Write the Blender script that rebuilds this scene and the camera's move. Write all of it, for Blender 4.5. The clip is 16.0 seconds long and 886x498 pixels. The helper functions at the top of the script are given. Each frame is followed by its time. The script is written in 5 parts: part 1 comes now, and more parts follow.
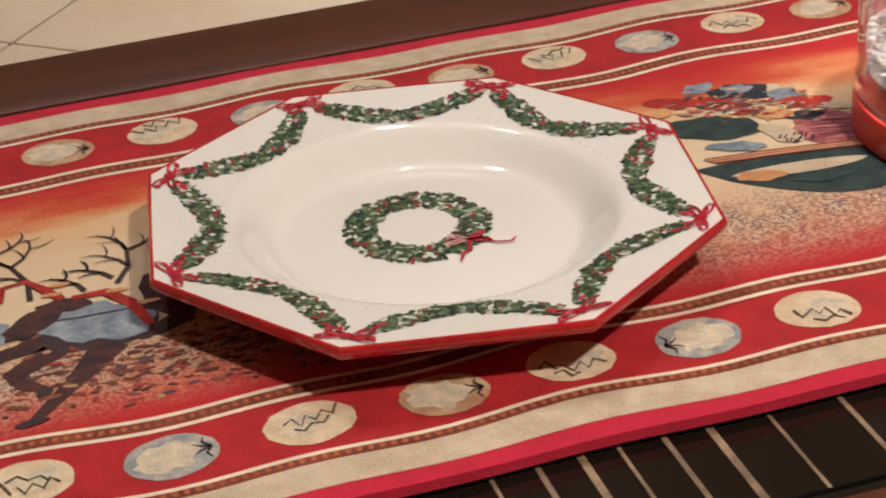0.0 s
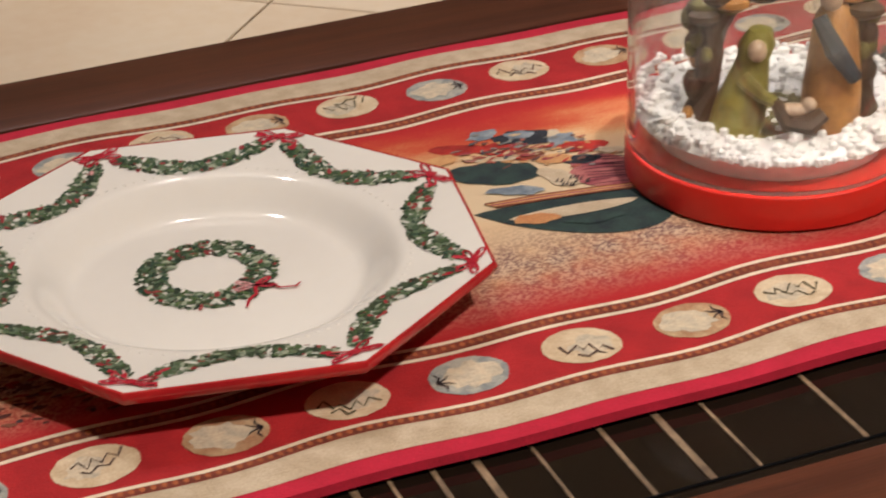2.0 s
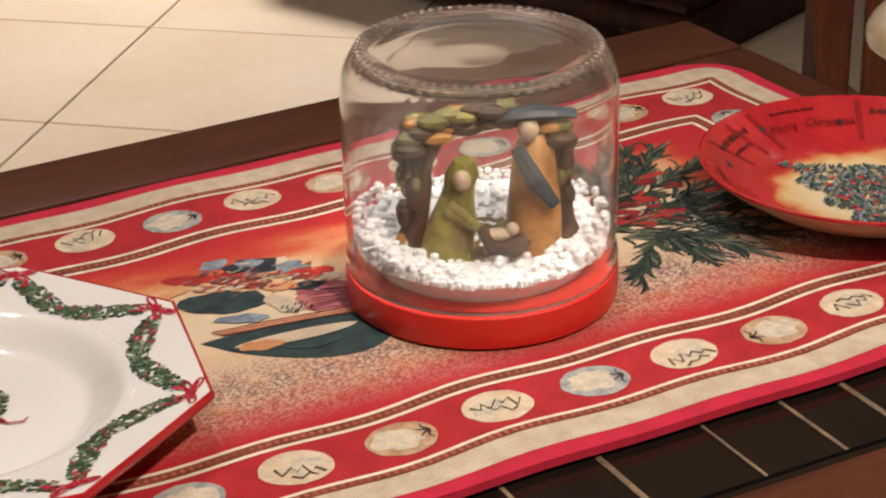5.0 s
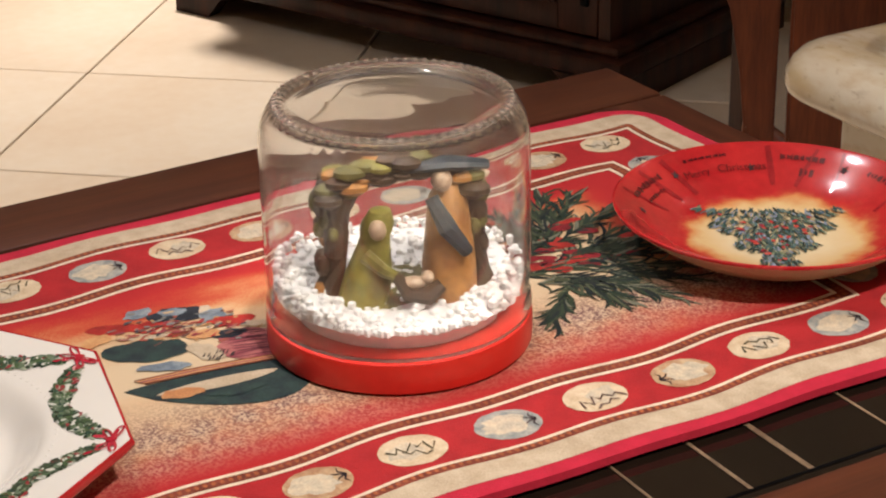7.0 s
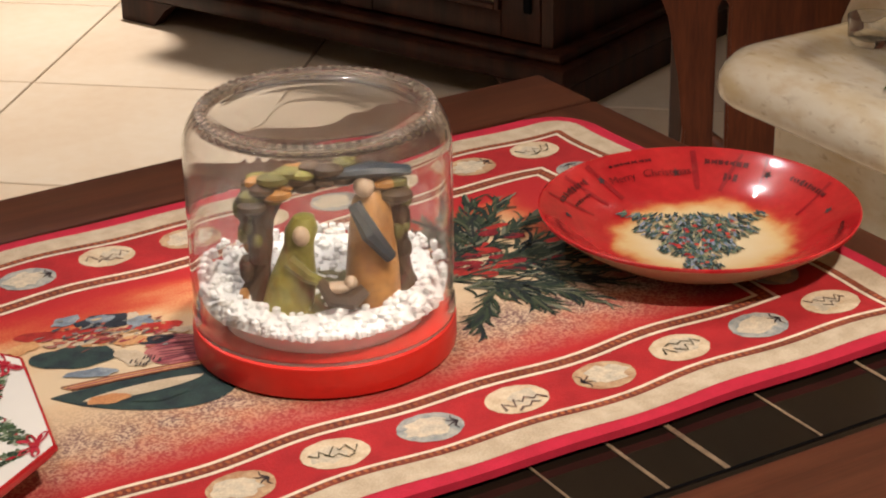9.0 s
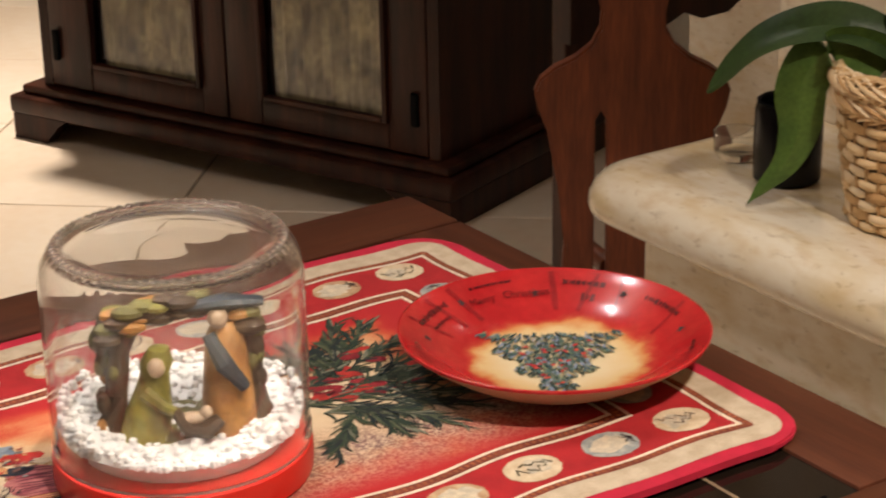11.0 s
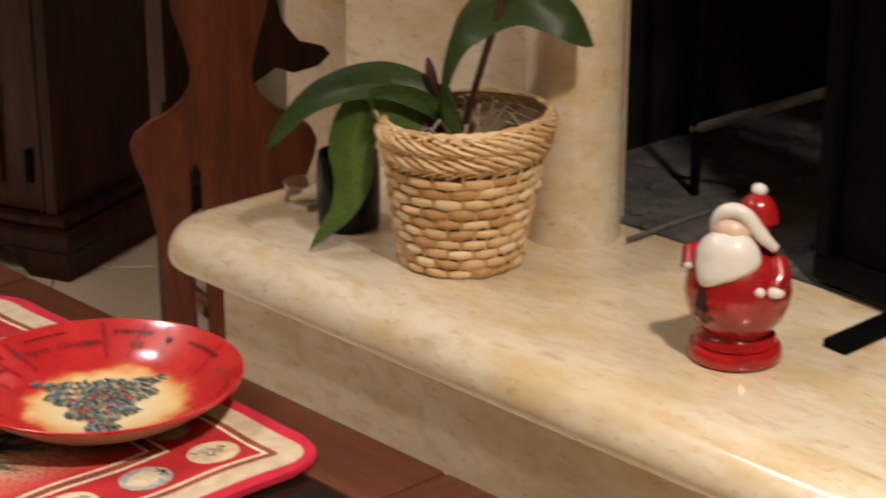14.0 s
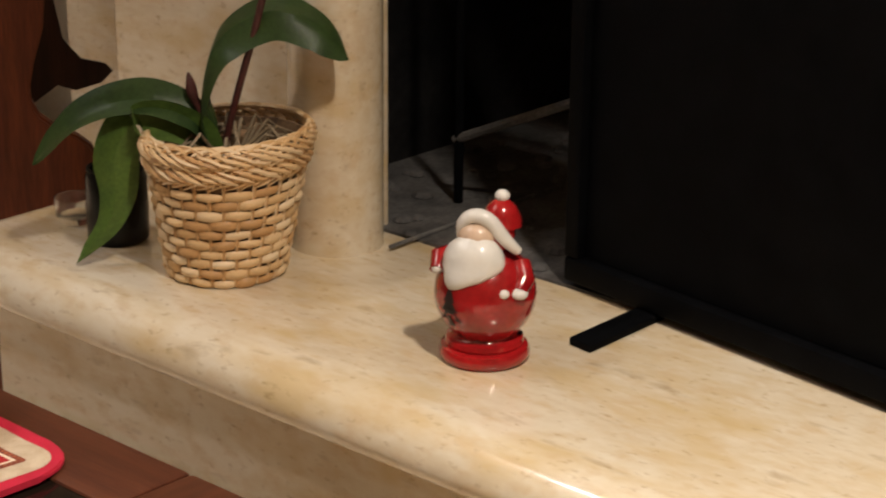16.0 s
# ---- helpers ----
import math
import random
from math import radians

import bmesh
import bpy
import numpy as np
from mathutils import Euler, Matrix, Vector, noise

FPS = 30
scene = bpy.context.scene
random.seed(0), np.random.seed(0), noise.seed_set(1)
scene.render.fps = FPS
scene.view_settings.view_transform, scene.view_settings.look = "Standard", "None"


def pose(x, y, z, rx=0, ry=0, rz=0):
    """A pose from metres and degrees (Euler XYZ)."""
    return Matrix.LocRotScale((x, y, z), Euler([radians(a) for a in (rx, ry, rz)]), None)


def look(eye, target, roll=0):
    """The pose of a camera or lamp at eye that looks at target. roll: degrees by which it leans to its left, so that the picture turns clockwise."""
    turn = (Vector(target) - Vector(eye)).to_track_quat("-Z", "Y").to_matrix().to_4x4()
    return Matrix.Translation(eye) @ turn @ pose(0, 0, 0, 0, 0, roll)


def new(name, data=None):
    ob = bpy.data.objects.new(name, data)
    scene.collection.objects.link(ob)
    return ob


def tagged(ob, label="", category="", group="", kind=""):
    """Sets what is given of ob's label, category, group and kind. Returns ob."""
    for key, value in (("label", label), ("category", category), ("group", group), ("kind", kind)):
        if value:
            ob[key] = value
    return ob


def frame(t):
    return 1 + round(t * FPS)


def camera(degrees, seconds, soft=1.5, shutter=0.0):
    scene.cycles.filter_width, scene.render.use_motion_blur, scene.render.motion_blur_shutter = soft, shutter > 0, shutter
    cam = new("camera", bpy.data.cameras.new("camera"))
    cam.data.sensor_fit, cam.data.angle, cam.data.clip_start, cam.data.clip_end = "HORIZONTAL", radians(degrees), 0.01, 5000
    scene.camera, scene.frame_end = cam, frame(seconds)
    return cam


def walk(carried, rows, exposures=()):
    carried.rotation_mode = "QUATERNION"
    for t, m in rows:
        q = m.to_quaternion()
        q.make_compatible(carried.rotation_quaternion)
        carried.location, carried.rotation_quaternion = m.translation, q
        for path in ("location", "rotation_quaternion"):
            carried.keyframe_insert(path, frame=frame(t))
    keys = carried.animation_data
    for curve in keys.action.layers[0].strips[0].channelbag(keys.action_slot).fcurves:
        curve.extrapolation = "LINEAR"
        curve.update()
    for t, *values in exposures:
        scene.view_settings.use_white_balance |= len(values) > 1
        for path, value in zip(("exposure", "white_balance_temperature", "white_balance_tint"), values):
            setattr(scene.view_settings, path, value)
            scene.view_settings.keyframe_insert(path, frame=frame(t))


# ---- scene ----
cam = camera(25.0, 16.0, soft=2.0, shutter=0.5)
PATH = [
    (0, (-0.237, -0.75, 0.879), (0.306, 0.924, -0.073), -2.9),
    (0.5, (-0.23, -0.758, 0.88), (0.328, 0.911, -0.071), -3.0),
    (1, (-0.228, -0.761, 0.885), (0.344, 0.906, -0.061), -2.8),
    (1.5, (-0.223, -0.781, 0.899), (0.418, 0.866, -0.037), -1.9),
    (2, (-0.215, -0.797, 0.905), (0.461, 0.839, -0.026), -1.9),
    (2.5, (-0.21, -0.812, 0.921), (0.516, 0.816, 0.013), -1.5),
    (3, (-0.209, -0.826, 0.932), (0.555, 0.798, 0.05), -1.5),
    (3.5, (-0.202, -0.839, 0.936), (0.596, 0.775, 0.066), -1.4),
    (4, (-0.198, -0.846, 0.939), (0.619, 0.76, 0.069), -1.6),
    (4.5, (-0.193, -0.856, 0.943), (0.647, 0.741, 0.079), -1.6),
    (4.7, (-0.19, -0.856, 0.942), (0.657, 0.739, 0.083), -1.5),
    (6.8, (-0.178, -0.878, 0.952), (0.729, 0.708, 0.14), -1.1),
    (7, (-0.181, -0.884, 0.958), (0.729, 0.699, 0.14), -1.2),
    (7.5, (-0.181, -0.887, 0.958), (0.748, 0.683, 0.138), -0.7),
    (8, (-0.177, -0.891, 0.958), (0.758, 0.671, 0.129), -0.9),
    (8.2, (-0.175, -0.894, 0.958), (0.762, 0.668, 0.133), -0.9),
    (10.3, (-0.152, -0.915, 0.969), (0.817, 0.661, 0.21), -1.7),
    (10.5, (-0.148, -0.917, 0.97), (0.837, 0.658, 0.229), -1.5),
    (11, (-0.148, -0.938, 0.984), (0.89, 0.613, 0.264), -1.1),
    (11.5, (-0.148, -0.956, 0.986), (0.94, 0.563, 0.272), -0.6),
    (12, (-0.144, -0.988, 0.991), (1.001, 0.489, 0.28), -0.3),
    (12.5, (-0.136, -1.005, 0.991), (1.035, 0.452, 0.282), -0.2),
    (13, (-0.135, -1.021, 0.998), (1.054, 0.423, 0.289), -0.5),
    (13.5, (-0.135, -1.035, 1.012), (1.082, 0.397, 0.326), -0.5),
    (14, (-0.141, -1.09, 1.034), (1.151, 0.273, 0.348), -0.0),
    (14.5, (-0.129, -1.11, 1.031), (1.196, 0.219, 0.341), 0.1),
    (15, (-0.127, -1.135, 1.036), (1.234, 0.16, 0.35), 0.5),
    (15.5, (-0.133, -1.155, 1.041), (1.253, 0.117, 0.361), 0.4),
    (16, (-0.132, -1.174, 1.047), (1.279, 0.075, 0.375), 0.5),
]
walk(cam, [(t, look(eye, target, roll)) for t, eye, target, roll in PATH], [(0, -0.10, 6280, 10), (2, -0.20, 6280, 10), (4, -0.11, 6230, 10), (7.5, 0.03, 6200, 10), (10.4, -0.06, 6500, 10), (11, 0.06, 6500, 10), (13, 0.24, 6550, 10), (14, 0.19, 6550, 10), (16, 0.0, 6550, 10)])

# ---- world and lamps ----
world = bpy.data.worlds.new("room_air")
scene.world = world
world.use_nodes = True
bg = world.node_tree.nodes["Background"]
bg.inputs["Color"].default_value = (1.0, 0.86, 0.68, 1)
bg.inputs["Strength"].default_value = 0.01


def lamp(name, place, target, size, watts, tint, spread=180):
    data = bpy.data.lights.new(name, "AREA")
    data.shape, data.size, data.energy, data.color, data.spread = "DISK", size, watts, tint, radians(spread)
    ob = new(name, data)
    ob.matrix_world = look(place, target)
    return ob


WARM, SOFT = (1.0, 0.870, 0.735), (1.0, 0.95, 0.95)
lamp("recessed_downlight", (0.45, -1.30, 2.38), (0.42, -1.15, 0.0), 0.16, 26, WARM, 96)
lamp("ceiling_lamp", (-0.30, 0.85, 2.36), (-0.1, 0.2, 0.0), 0.10, 3.5, SOFT, 124)
# the upward one is an added fill without a fitting, to brighten the ceiling
lamp("pendant_uplight", (-0.05, 1.0, 1.95), (-0.05, 1.0, 2.4), 0.25, 7, SOFT)
lamp("ceiling_lamp", (0.42, 0.95, 2.36), (0.3, 0.1, 0.0), 0.10, 1.6, SOFT, 86)
lamp("recessed_downlight", (1.10, 2.28, 2.38), (0.92, 2.10, 0.0), 0.10, 15, WARM, 76)


# ---- materials ----
def mat(name, colour, rough=0.5, metal=0.0, spread=0.12, scale=30.0, fine=400.0, bump=0.0, coat=0.0, second=None, stretch=(1, 1, 1), contrast=0.5, spec=0.5):
    """A surface with variation at two scales: broad patches between two colours and fine grain, in object space."""
    m = bpy.data.materials.new(name)
    m.use_nodes = True
    nt = m.node_tree
    p = nt.nodes["Principled BSDF"]
    p.inputs["Roughness"].default_value, p.inputs["Metallic"].default_value = rough, metal
    p.inputs["Coat Weight"].default_value = coat
    p.inputs["Coat Roughness"].default_value = 0.08
    p.inputs["Specular IOR Level"].default_value = spec
    tc = nt.nodes.new("ShaderNodeTexCoord")
    mp = nt.nodes.new("ShaderNodeMapping")
    mp.inputs["Scale"].default_value = stretch
    nt.links.new(tc.outputs["Object"], mp.inputs["Vector"])
    broad, grain = nt.nodes.new("ShaderNodeTexNoise"), nt.nodes.new("ShaderNodeTexNoise")
    broad.inputs["Scale"].default_value, broad.inputs["Detail"].default_value = scale, 6
    grain.inputs["Scale"].default_value, grain.inputs["Detail"].default_value = fine, 3
    for n in (broad, grain):
        nt.links.new(mp.outputs["Vector"], n.inputs["Vector"])
    ramp = nt.nodes.new("ShaderNodeValToRGB")
    low = second or tuple(c * (1 - 2.2 * spread) for c in colour)
    ramp.color_ramp.elements[0].position, ramp.color_ramp.elements[1].position = 0.5 - 0.3 * contrast, 0.5 + 0.3 * contrast
    ramp.color_ramp.elements[0].color, ramp.color_ramp.elements[1].color = (*low, 1), (*colour, 1)
    nt.links.new(broad.outputs["Fac"], ramp.inputs["Fac"])
    mix = nt.nodes.new("ShaderNodeMix")
    mix.data_type, mix.blend_type = "RGBA", "OVERLAY"
    mix.inputs["Factor"].default_value = min(1.0, 2.5 * spread)
    nt.links.new(ramp.outputs["Color"], mix.inputs["A"])
    nt.links.new(grain.outputs["Fac"], mix.inputs["B"])
    nt.links.new(mix.outputs["Result"], p.inputs["Base Color"])
    if bump:
        b = nt.nodes.new("ShaderNodeBump")
        b.inputs["Strength"].default_value, b.inputs["Distance"].default_value = bump, 0.001
        nt.links.new(grain.outputs["Fac"], b.inputs["Height"])
        nt.links.new(b.outputs["Normal"], p.inputs["Normal"])
    return m


def island(name, colours, rough=0.5, coat=0.0, bump=0.0):
    """Each separate piece of a mesh takes one of the colours."""
    m = bpy.data.materials.new(name)
    m.use_nodes = True
    nt = m.node_tree
    p = nt.nodes["Principled BSDF"]
    p.inputs["Roughness"].default_value, p.inputs["Coat Weight"].default_value = rough, coat
    g, r = nt.nodes.new("ShaderNodeNewGeometry"), nt.nodes.new("ShaderNodeValToRGB")
    r.color_ramp.interpolation = "CONSTANT"
    for i, c in enumerate(colours):
        e = r.color_ramp.elements[i] if i < 2 else r.color_ramp.elements.new(i / len(colours))
        e.position, e.color = i / len(colours), (*c, 1)
    nt.links.new(g.outputs["Random Per Island"], r.inputs["Fac"])
    n = nt.nodes.new("ShaderNodeTexNoise")
    n.inputs["Scale"].default_value = 500
    mix = nt.nodes.new("ShaderNodeMix")
    mix.data_type, mix.blend_type = "RGBA", "OVERLAY"
    mix.inputs["Factor"].default_value = 0.35
    nt.links.new(r.outputs["Color"], mix.inputs["A"])
    nt.links.new(n.outputs["Fac"], mix.inputs["B"])
    nt.links.new(mix.outputs["Result"], p.inputs["Base Color"])
    return m


def glass(name, tint=(1, 1, 1), rough=0.0, ior=1.45):
    m = bpy.data.materials.new(name)
    m.use_nodes = True
    p = m.node_tree.nodes["Principled BSDF"]
    p.inputs["Base Color"].default_value = (*tint, 1)
    p.inputs["Roughness"].default_value, p.inputs["IOR"].default_value, p.inputs["Transmission Weight"].default_value = rough, ior, 1.0
    return m


WOOD = mat("dark_walnut", (0.098, 0.030, 0.014), 0.45, scale=9, fine=70, second=(0.066, 0.020, 0.010), stretch=(0.6, 9, 9), spread=0.14, bump=0.1, spec=0.28)
WOOD_Y = mat("dark_walnut_cross", (0.098, 0.030, 0.014), 0.45, scale=9, fine=70, second=(0.066, 0.020, 0.010), stretch=(9, 0.6, 9), spread=0.14, bump=0.1, spec=0.28)
CAB = mat("cabinet_wood", (0.046, 0.0135, 0.007), 0.4, scale=8, fine=60, second=(0.015, 0.0045, 0.003), stretch=(5, 5, 0.6), spread=0.2, bump=0.1, spec=0.22)
CHAIR = mat("chair_wood", (0.17, 0.042, 0.015), 0.42, scale=8, fine=60, second=(0.085, 0.020, 0.008), stretch=(5, 5, 0.6), spread=0.2, spec=0.35)
MARBLE = mat("cream_marble", (0.79, 0.70, 0.54), 0.18, scale=6, fine=70, second=(0.66, 0.545, 0.385), stretch=(1.8, 0.7, 1.8), spread=0.11, spec=0.4, contrast=0.8, coat=0.4)


def veined(m):
    """Adds short brown veins and pale clouds along the bed of the stone."""
    nt = m.node_tree
    p = nt.nodes["Principled BSDF"]
    base = p.inputs["Base Color"].links[0].from_socket
    tc = nt.nodes.new("ShaderNodeTexCoord")
    for stretch, scale, lo, hi, colour in (((5, 2.4, 5), 1.0, 0.48, 0.70, (0.86, 0.79, 0.66)), ((22, 9, 22), 1.0, 0.48, 0.68, (0.64, 0.47, 0.23)), ((60, 30, 60), 1.0, 0.52, 0.76, (0.64, 0.47, 0.27)), ((46, 15, 46), 1.0, 0.635, 0.80, (0.38, 0.265, 0.15)), ((150, 70, 150), 1.0, 0.60, 0.80, (0.42, 0.28, 0.14))):
        mp, n, r, mix = (nt.nodes.new("ShaderNode" + k) for k in ("Mapping", "TexNoise", "ValToRGB", "Mix"))
        mp.inputs["Scale"].default_value = stretch
        n.inputs["Scale"].default_value, n.inputs["Detail"].default_value = scale, 4
        nt.links.new(tc.outputs["Object"], mp.inputs["Vector"])
        nt.links.new(mp.outputs["Vector"], n.inputs["Vector"])
        r.color_ramp.elements[0].position, r.color_ramp.elements[1].position = lo, hi
        r.color_ramp.elements[1].color = (0.75, 0.75, 0.75, 1)
        nt.links.new(n.outputs["Fac"], r.inputs["Fac"])
        mix.data_type = "RGBA"
        mix.inputs["B"].default_value = (*colour, 1)
        nt.links.new(r.outputs["Color"], mix.inputs["Factor"])
        nt.links.new(base, mix.inputs["A"])
        base = mix.outputs["Result"]
    nt.links.new(base, p.inputs["Base Color"])


veined(MARBLE)
WALL = mat("cream_plaster", (0.78, 0.72, 0.61), 0.7, scale=3, fine=120, second=(0.70, 0.63, 0.51), spread=0.08, bump=0.15)
TILE = mat("floor_tile", (0.77, 0.67, 0.55), 0.3, scale=3, fine=40, second=(0.70, 0.57, 0.44), spread=0.06, coat=0.1)
GROUT = mat("grout", (0.42, 0.34, 0.25), 0.9, fine=300)
BLACK = mat("black_iron", (0.0030, 0.0032, 0.0040), 0.6, fine=250, spread=0.2, bump=0.2, spec=0.05)
SOOT = mat("sooty_brick", (0.020, 0.019, 0.019), 0.85, spec=0.1, scale=9, fine=80, second=(0.006, 0.006, 0.007), spread=0.25, bump=0.5)
ASH = mat("grey_ash", (0.115, 0.11, 0.108), 0.9, scale=20, fine=200, spread=0.25, bump=0.6)
GLAZE = mat("cream_glaze", (0.86, 0.835, 0.795), 0.06, scale=6, fine=120, second=(0.82, 0.79, 0.75), spread=0.03, coat=0.6)
REDGLAZE = mat("red_glaze", (0.52, 0.018, 0.022), 0.18, scale=30, fine=200, second=(0.40, 0.012, 0.018), spread=0.08, coat=0.5)
RED = mat("red_cotton", (0.45, 0.015, 0.019), 0.9, scale=60, fine=900, second=(0.35, 0.010, 0.014), spread=0.14, bump=0.5)
REDRIM = mat("crimson_binding", (0.55, 0.012, 0.045), 0.9, scale=60, fine=900, second=(0.46, 0.010, 0.035), spread=0.1, bump=0.5)
CREAM = mat("cream_weave", (0.62, 0.51, 0.375), 0.95, scale=90, fine=900, second=(0.50, 0.39, 0.27), spread=0.14, bump=0.6)
PALE = mat("pale_thread", (0.84, 0.70, 0.54), 0.95, scale=90, fine=900, spread=0.08)
BROWN = mat("brown_thread", (0.26, 0.055, 0.030), 0.95, scale=90, fine=700, spread=0.2)
JAR = glass("clear_jar_glass", (0.97, 0.98, 0.97))


def hazed(m, share):
    """Mixes a mottled pale film into glass, standing in for the haze of reflections."""
    nt = m.node_tree
    out, p = nt.nodes["Material Output"], nt.nodes["Principled BSDF"]
    d, mix, n, r = (nt.nodes.new("ShaderNode" + k) for k in ("BsdfDiffuse", "MixShader", "TexNoise", "MapRange"))
    d.inputs["Color"].default_value = (0.72, 0.58, 0.50, 1)
    n.inputs["Scale"].default_value, n.inputs["Detail"].default_value = 28, 4
    r.inputs["From Min"].default_value, r.inputs["From Max"].default_value = 0.35, 0.70
    r.inputs["To Min"].default_value, r.inputs["To Max"].default_value = 0.4 * share, 1.6 * share
    tc = nt.nodes.new("ShaderNodeTexCoord")
    nt.links.new(tc.outputs["Object"], n.inputs["Vector"])
    nt.links.new(n.outputs["Fac"], r.inputs["Value"])
    nt.links.new(r.outputs["Result"], mix.inputs["Fac"])
    nt.links.new(p.outputs["BSDF"], mix.inputs[1])
    nt.links.new(d.outputs["BSDF"], mix.inputs[2])
    nt.links.new(mix.outputs["Shader"], out.inputs["Surface"])


hazed(JAR, 0.035)
LID = mat("red_lid_paint", (0.62, 0.022, 0.012), 0.35, scale=20, fine=150, spread=0.05, second=(0.56, 0.02, 0.012), coat=0.2)
SNOW = mat("white_granules", (0.78, 0.77, 0.76), 0.8, fine=600, scale=120, second=(0.66, 0.65, 0.64), spread=0.05, bump=0.6)
SMOKED = mat("smoked_glass", (0.014, 0.009, 0.006), 0.08, scale=12, fine=60, second=(0.010, 0.007, 0.005), spread=0.1, spec=0.25)
WICKER = island("wicker", ((0.80, 0.58, 0.33), (0.72, 0.48, 0.24), (0.86, 0.67, 0.43), (0.54, 0.31, 0.13), (0.82, 0.61, 0.37), (0.77, 0.53, 0.28), (0.65, 0.40, 0.18)), 0.5)
LEAF = mat("orchid_leaf", (0.040, 0.072, 0.018), 0.42, scale=22, fine=260, second=(0.016, 0.034, 0.011), spread=0.16, spec=0.25, contrast=0.9, bump=0.2)
# the orchid leaf again, its green lightened where one leaf catches more light
LEAF_LIT = mat("lit_orchid_leaf", (0.115, 0.195, 0.038), 0.5, scale=26, fine=260, second=(0.048, 0.100, 0.022), spread=0.16, spec=0.25, contrast=0.9, bump=0.2)
STEM = mat("flower_stem", (0.085, 0.022, 0.018), 0.5, scale=40, fine=300, spread=0.2)
BARK = mat("bark_chips", (0.30, 0.18, 0.09), 0.9, scale=50, fine=300, spread=0.3, bump=0.6)
BEARD = mat("white_ceramic", (0.80, 0.78, 0.74), 0.3, scale=40, fine=300, spread=0.05, coat=0.3)
SKIN = mat("beige_ceramic", (0.74, 0.54, 0.40), 0.35, scale=40, fine=300, spread=0.05, coat=0.3)


# ---- shapes ----
def part(name, bm, material, parent=None, label="", smooth=False):
    me = bpy.data.meshes.new(name)
    bm.normal_update()
    bm.to_mesh(me)
    bm.free()
    for one in material if isinstance(material, (list, tuple)) else [material]:
        me.materials.append(one)
    if smooth:
        me.polygons.foreach_set("use_smooth", [True] * len(me.polygons))
        me.set_sharp_from_angle(angle=radians(38))
    ob = new(name, me)
    if parent:
        ob.parent = parent
    if label:
        ob["label"] = label
    return ob


def thing(name, label, category, m=None, group="", kind=""):
    ob = new(name)
    ob.empty_display_size = 0.05
    if m is not None:
        ob.matrix_basis = m
    return tagged(ob, label, category, group, kind)


def box(x0, x1, y0, y1, z0, z1, bevel=0.0, seg=2, bm=None):
    one = bmesh.new()
    bmesh.ops.create_cube(one, size=1)
    for v in one.verts:
        v.co = ((x0 + x1) / 2 + v.co.x * (x1 - x0), (y0 + y1) / 2 + v.co.y * (y1 - y0), (z0 + z1) / 2 + v.co.z * (z1 - z0))
    if bevel:
        bmesh.ops.bevel(one, geom=one.edges[:], offset=bevel, segments=seg, affect="EDGES", profile=0.5)
    return one if bm is None else join(bm, one)


def join(bm, other, m=None):
    if m is not None:
        bmesh.ops.transform(other, matrix=m, verts=other.verts[:])
    me = bpy.data.meshes.new("tmp")
    other.to_mesh(me)
    other.free()
    bm.from_mesh(me)
    bpy.data.meshes.remove(me)
    return bm


def prism(poly, z0, z1, bevel=0.0, seg=2):
    """An extruded outline (x, y), counterclockwise."""
    bm = bmesh.new()
    low = [bm.verts.new((x, y, z0)) for x, y in poly]
    top = [bm.verts.new((x, y, z1)) for x, y in poly]
    bm.faces.new(low[::-1])
    bm.faces.new(top)
    n = len(poly)
    for i in range(n):
        bm.faces.new((low[i], low[(i + 1) % n], top[(i + 1) % n], top[i]))
    if bevel:
        bmesh.ops.bevel(bm, geom=[e for e in bm.edges if abs(e.verts[0].co.z - e.verts[1].co.z) < 1e-6], offset=bevel, segments=seg, affect="EDGES")
    return bm


def lathe(profile, n=48, bm=None, at=(0, 0, 0), squash=(1, 1)):
    """Turned round z from (radius, height) pairs; a radius of 0 closes it."""
    bm = bm or bmesh.new()
    rings = []
    for r, z in profile:
        if r <= 1e-6:
            rings.append([bm.verts.new((at[0], at[1], at[2] + z))])
        else:
            rings.append([bm.verts.new((at[0] + squash[0] * r * math.cos(2 * math.pi * i / n), at[1] + squash[1] * r * math.sin(2 * math.pi * i / n), at[2] + z)) for i in range(n)])
    for a, b in zip(rings, rings[1:]):
        for i in range(n):
            j = (i + 1) % n
            if len(a) == 1 and len(b) > 1:
                bm.faces.new((a[0], b[j], b[i]))
            elif len(b) == 1 and len(a) > 1:
                bm.faces.new((a[i], a[j], b[0]))
            elif len(a) > 1:
                bm.faces.new((a[i], a[j], b[j], b[i]))
    return bm


def tube(points, radii, n=8, bm=None, flat=1.0):
    """A round or flattened strand along points."""
    bm = bm or bmesh.new()
    pts = [Vector(p) for p in points]
    if not isinstance(radii, (list, tuple)):
        radii = [radii] * len(pts)
    rings = []
    for i, p in enumerate(pts):
        t = (pts[min(i + 1, len(pts) - 1)] - pts[max(i - 1, 0)]).normalized()
        side = t.cross(Vector((0, 0, 1)))
        side = side.normalized() if side.length > 1e-3 else Vector((1, 0, 0))
        up = side.cross(t)
        rings.append([bm.verts.new(p + radii[i] * (math.cos(a) * side + flat * math.sin(a) * up)) for a in (2 * math.pi * k / n for k in range(n))])
    for a, b in zip(rings, rings[1:]):
        for i in range(n):
            bm.faces.new((a[i], a[(i + 1) % n], b[(i + 1) % n], b[i]))
    bm.faces.new(rings[0][::-1])
    bm.faces.new(rings[-1])
    return bm


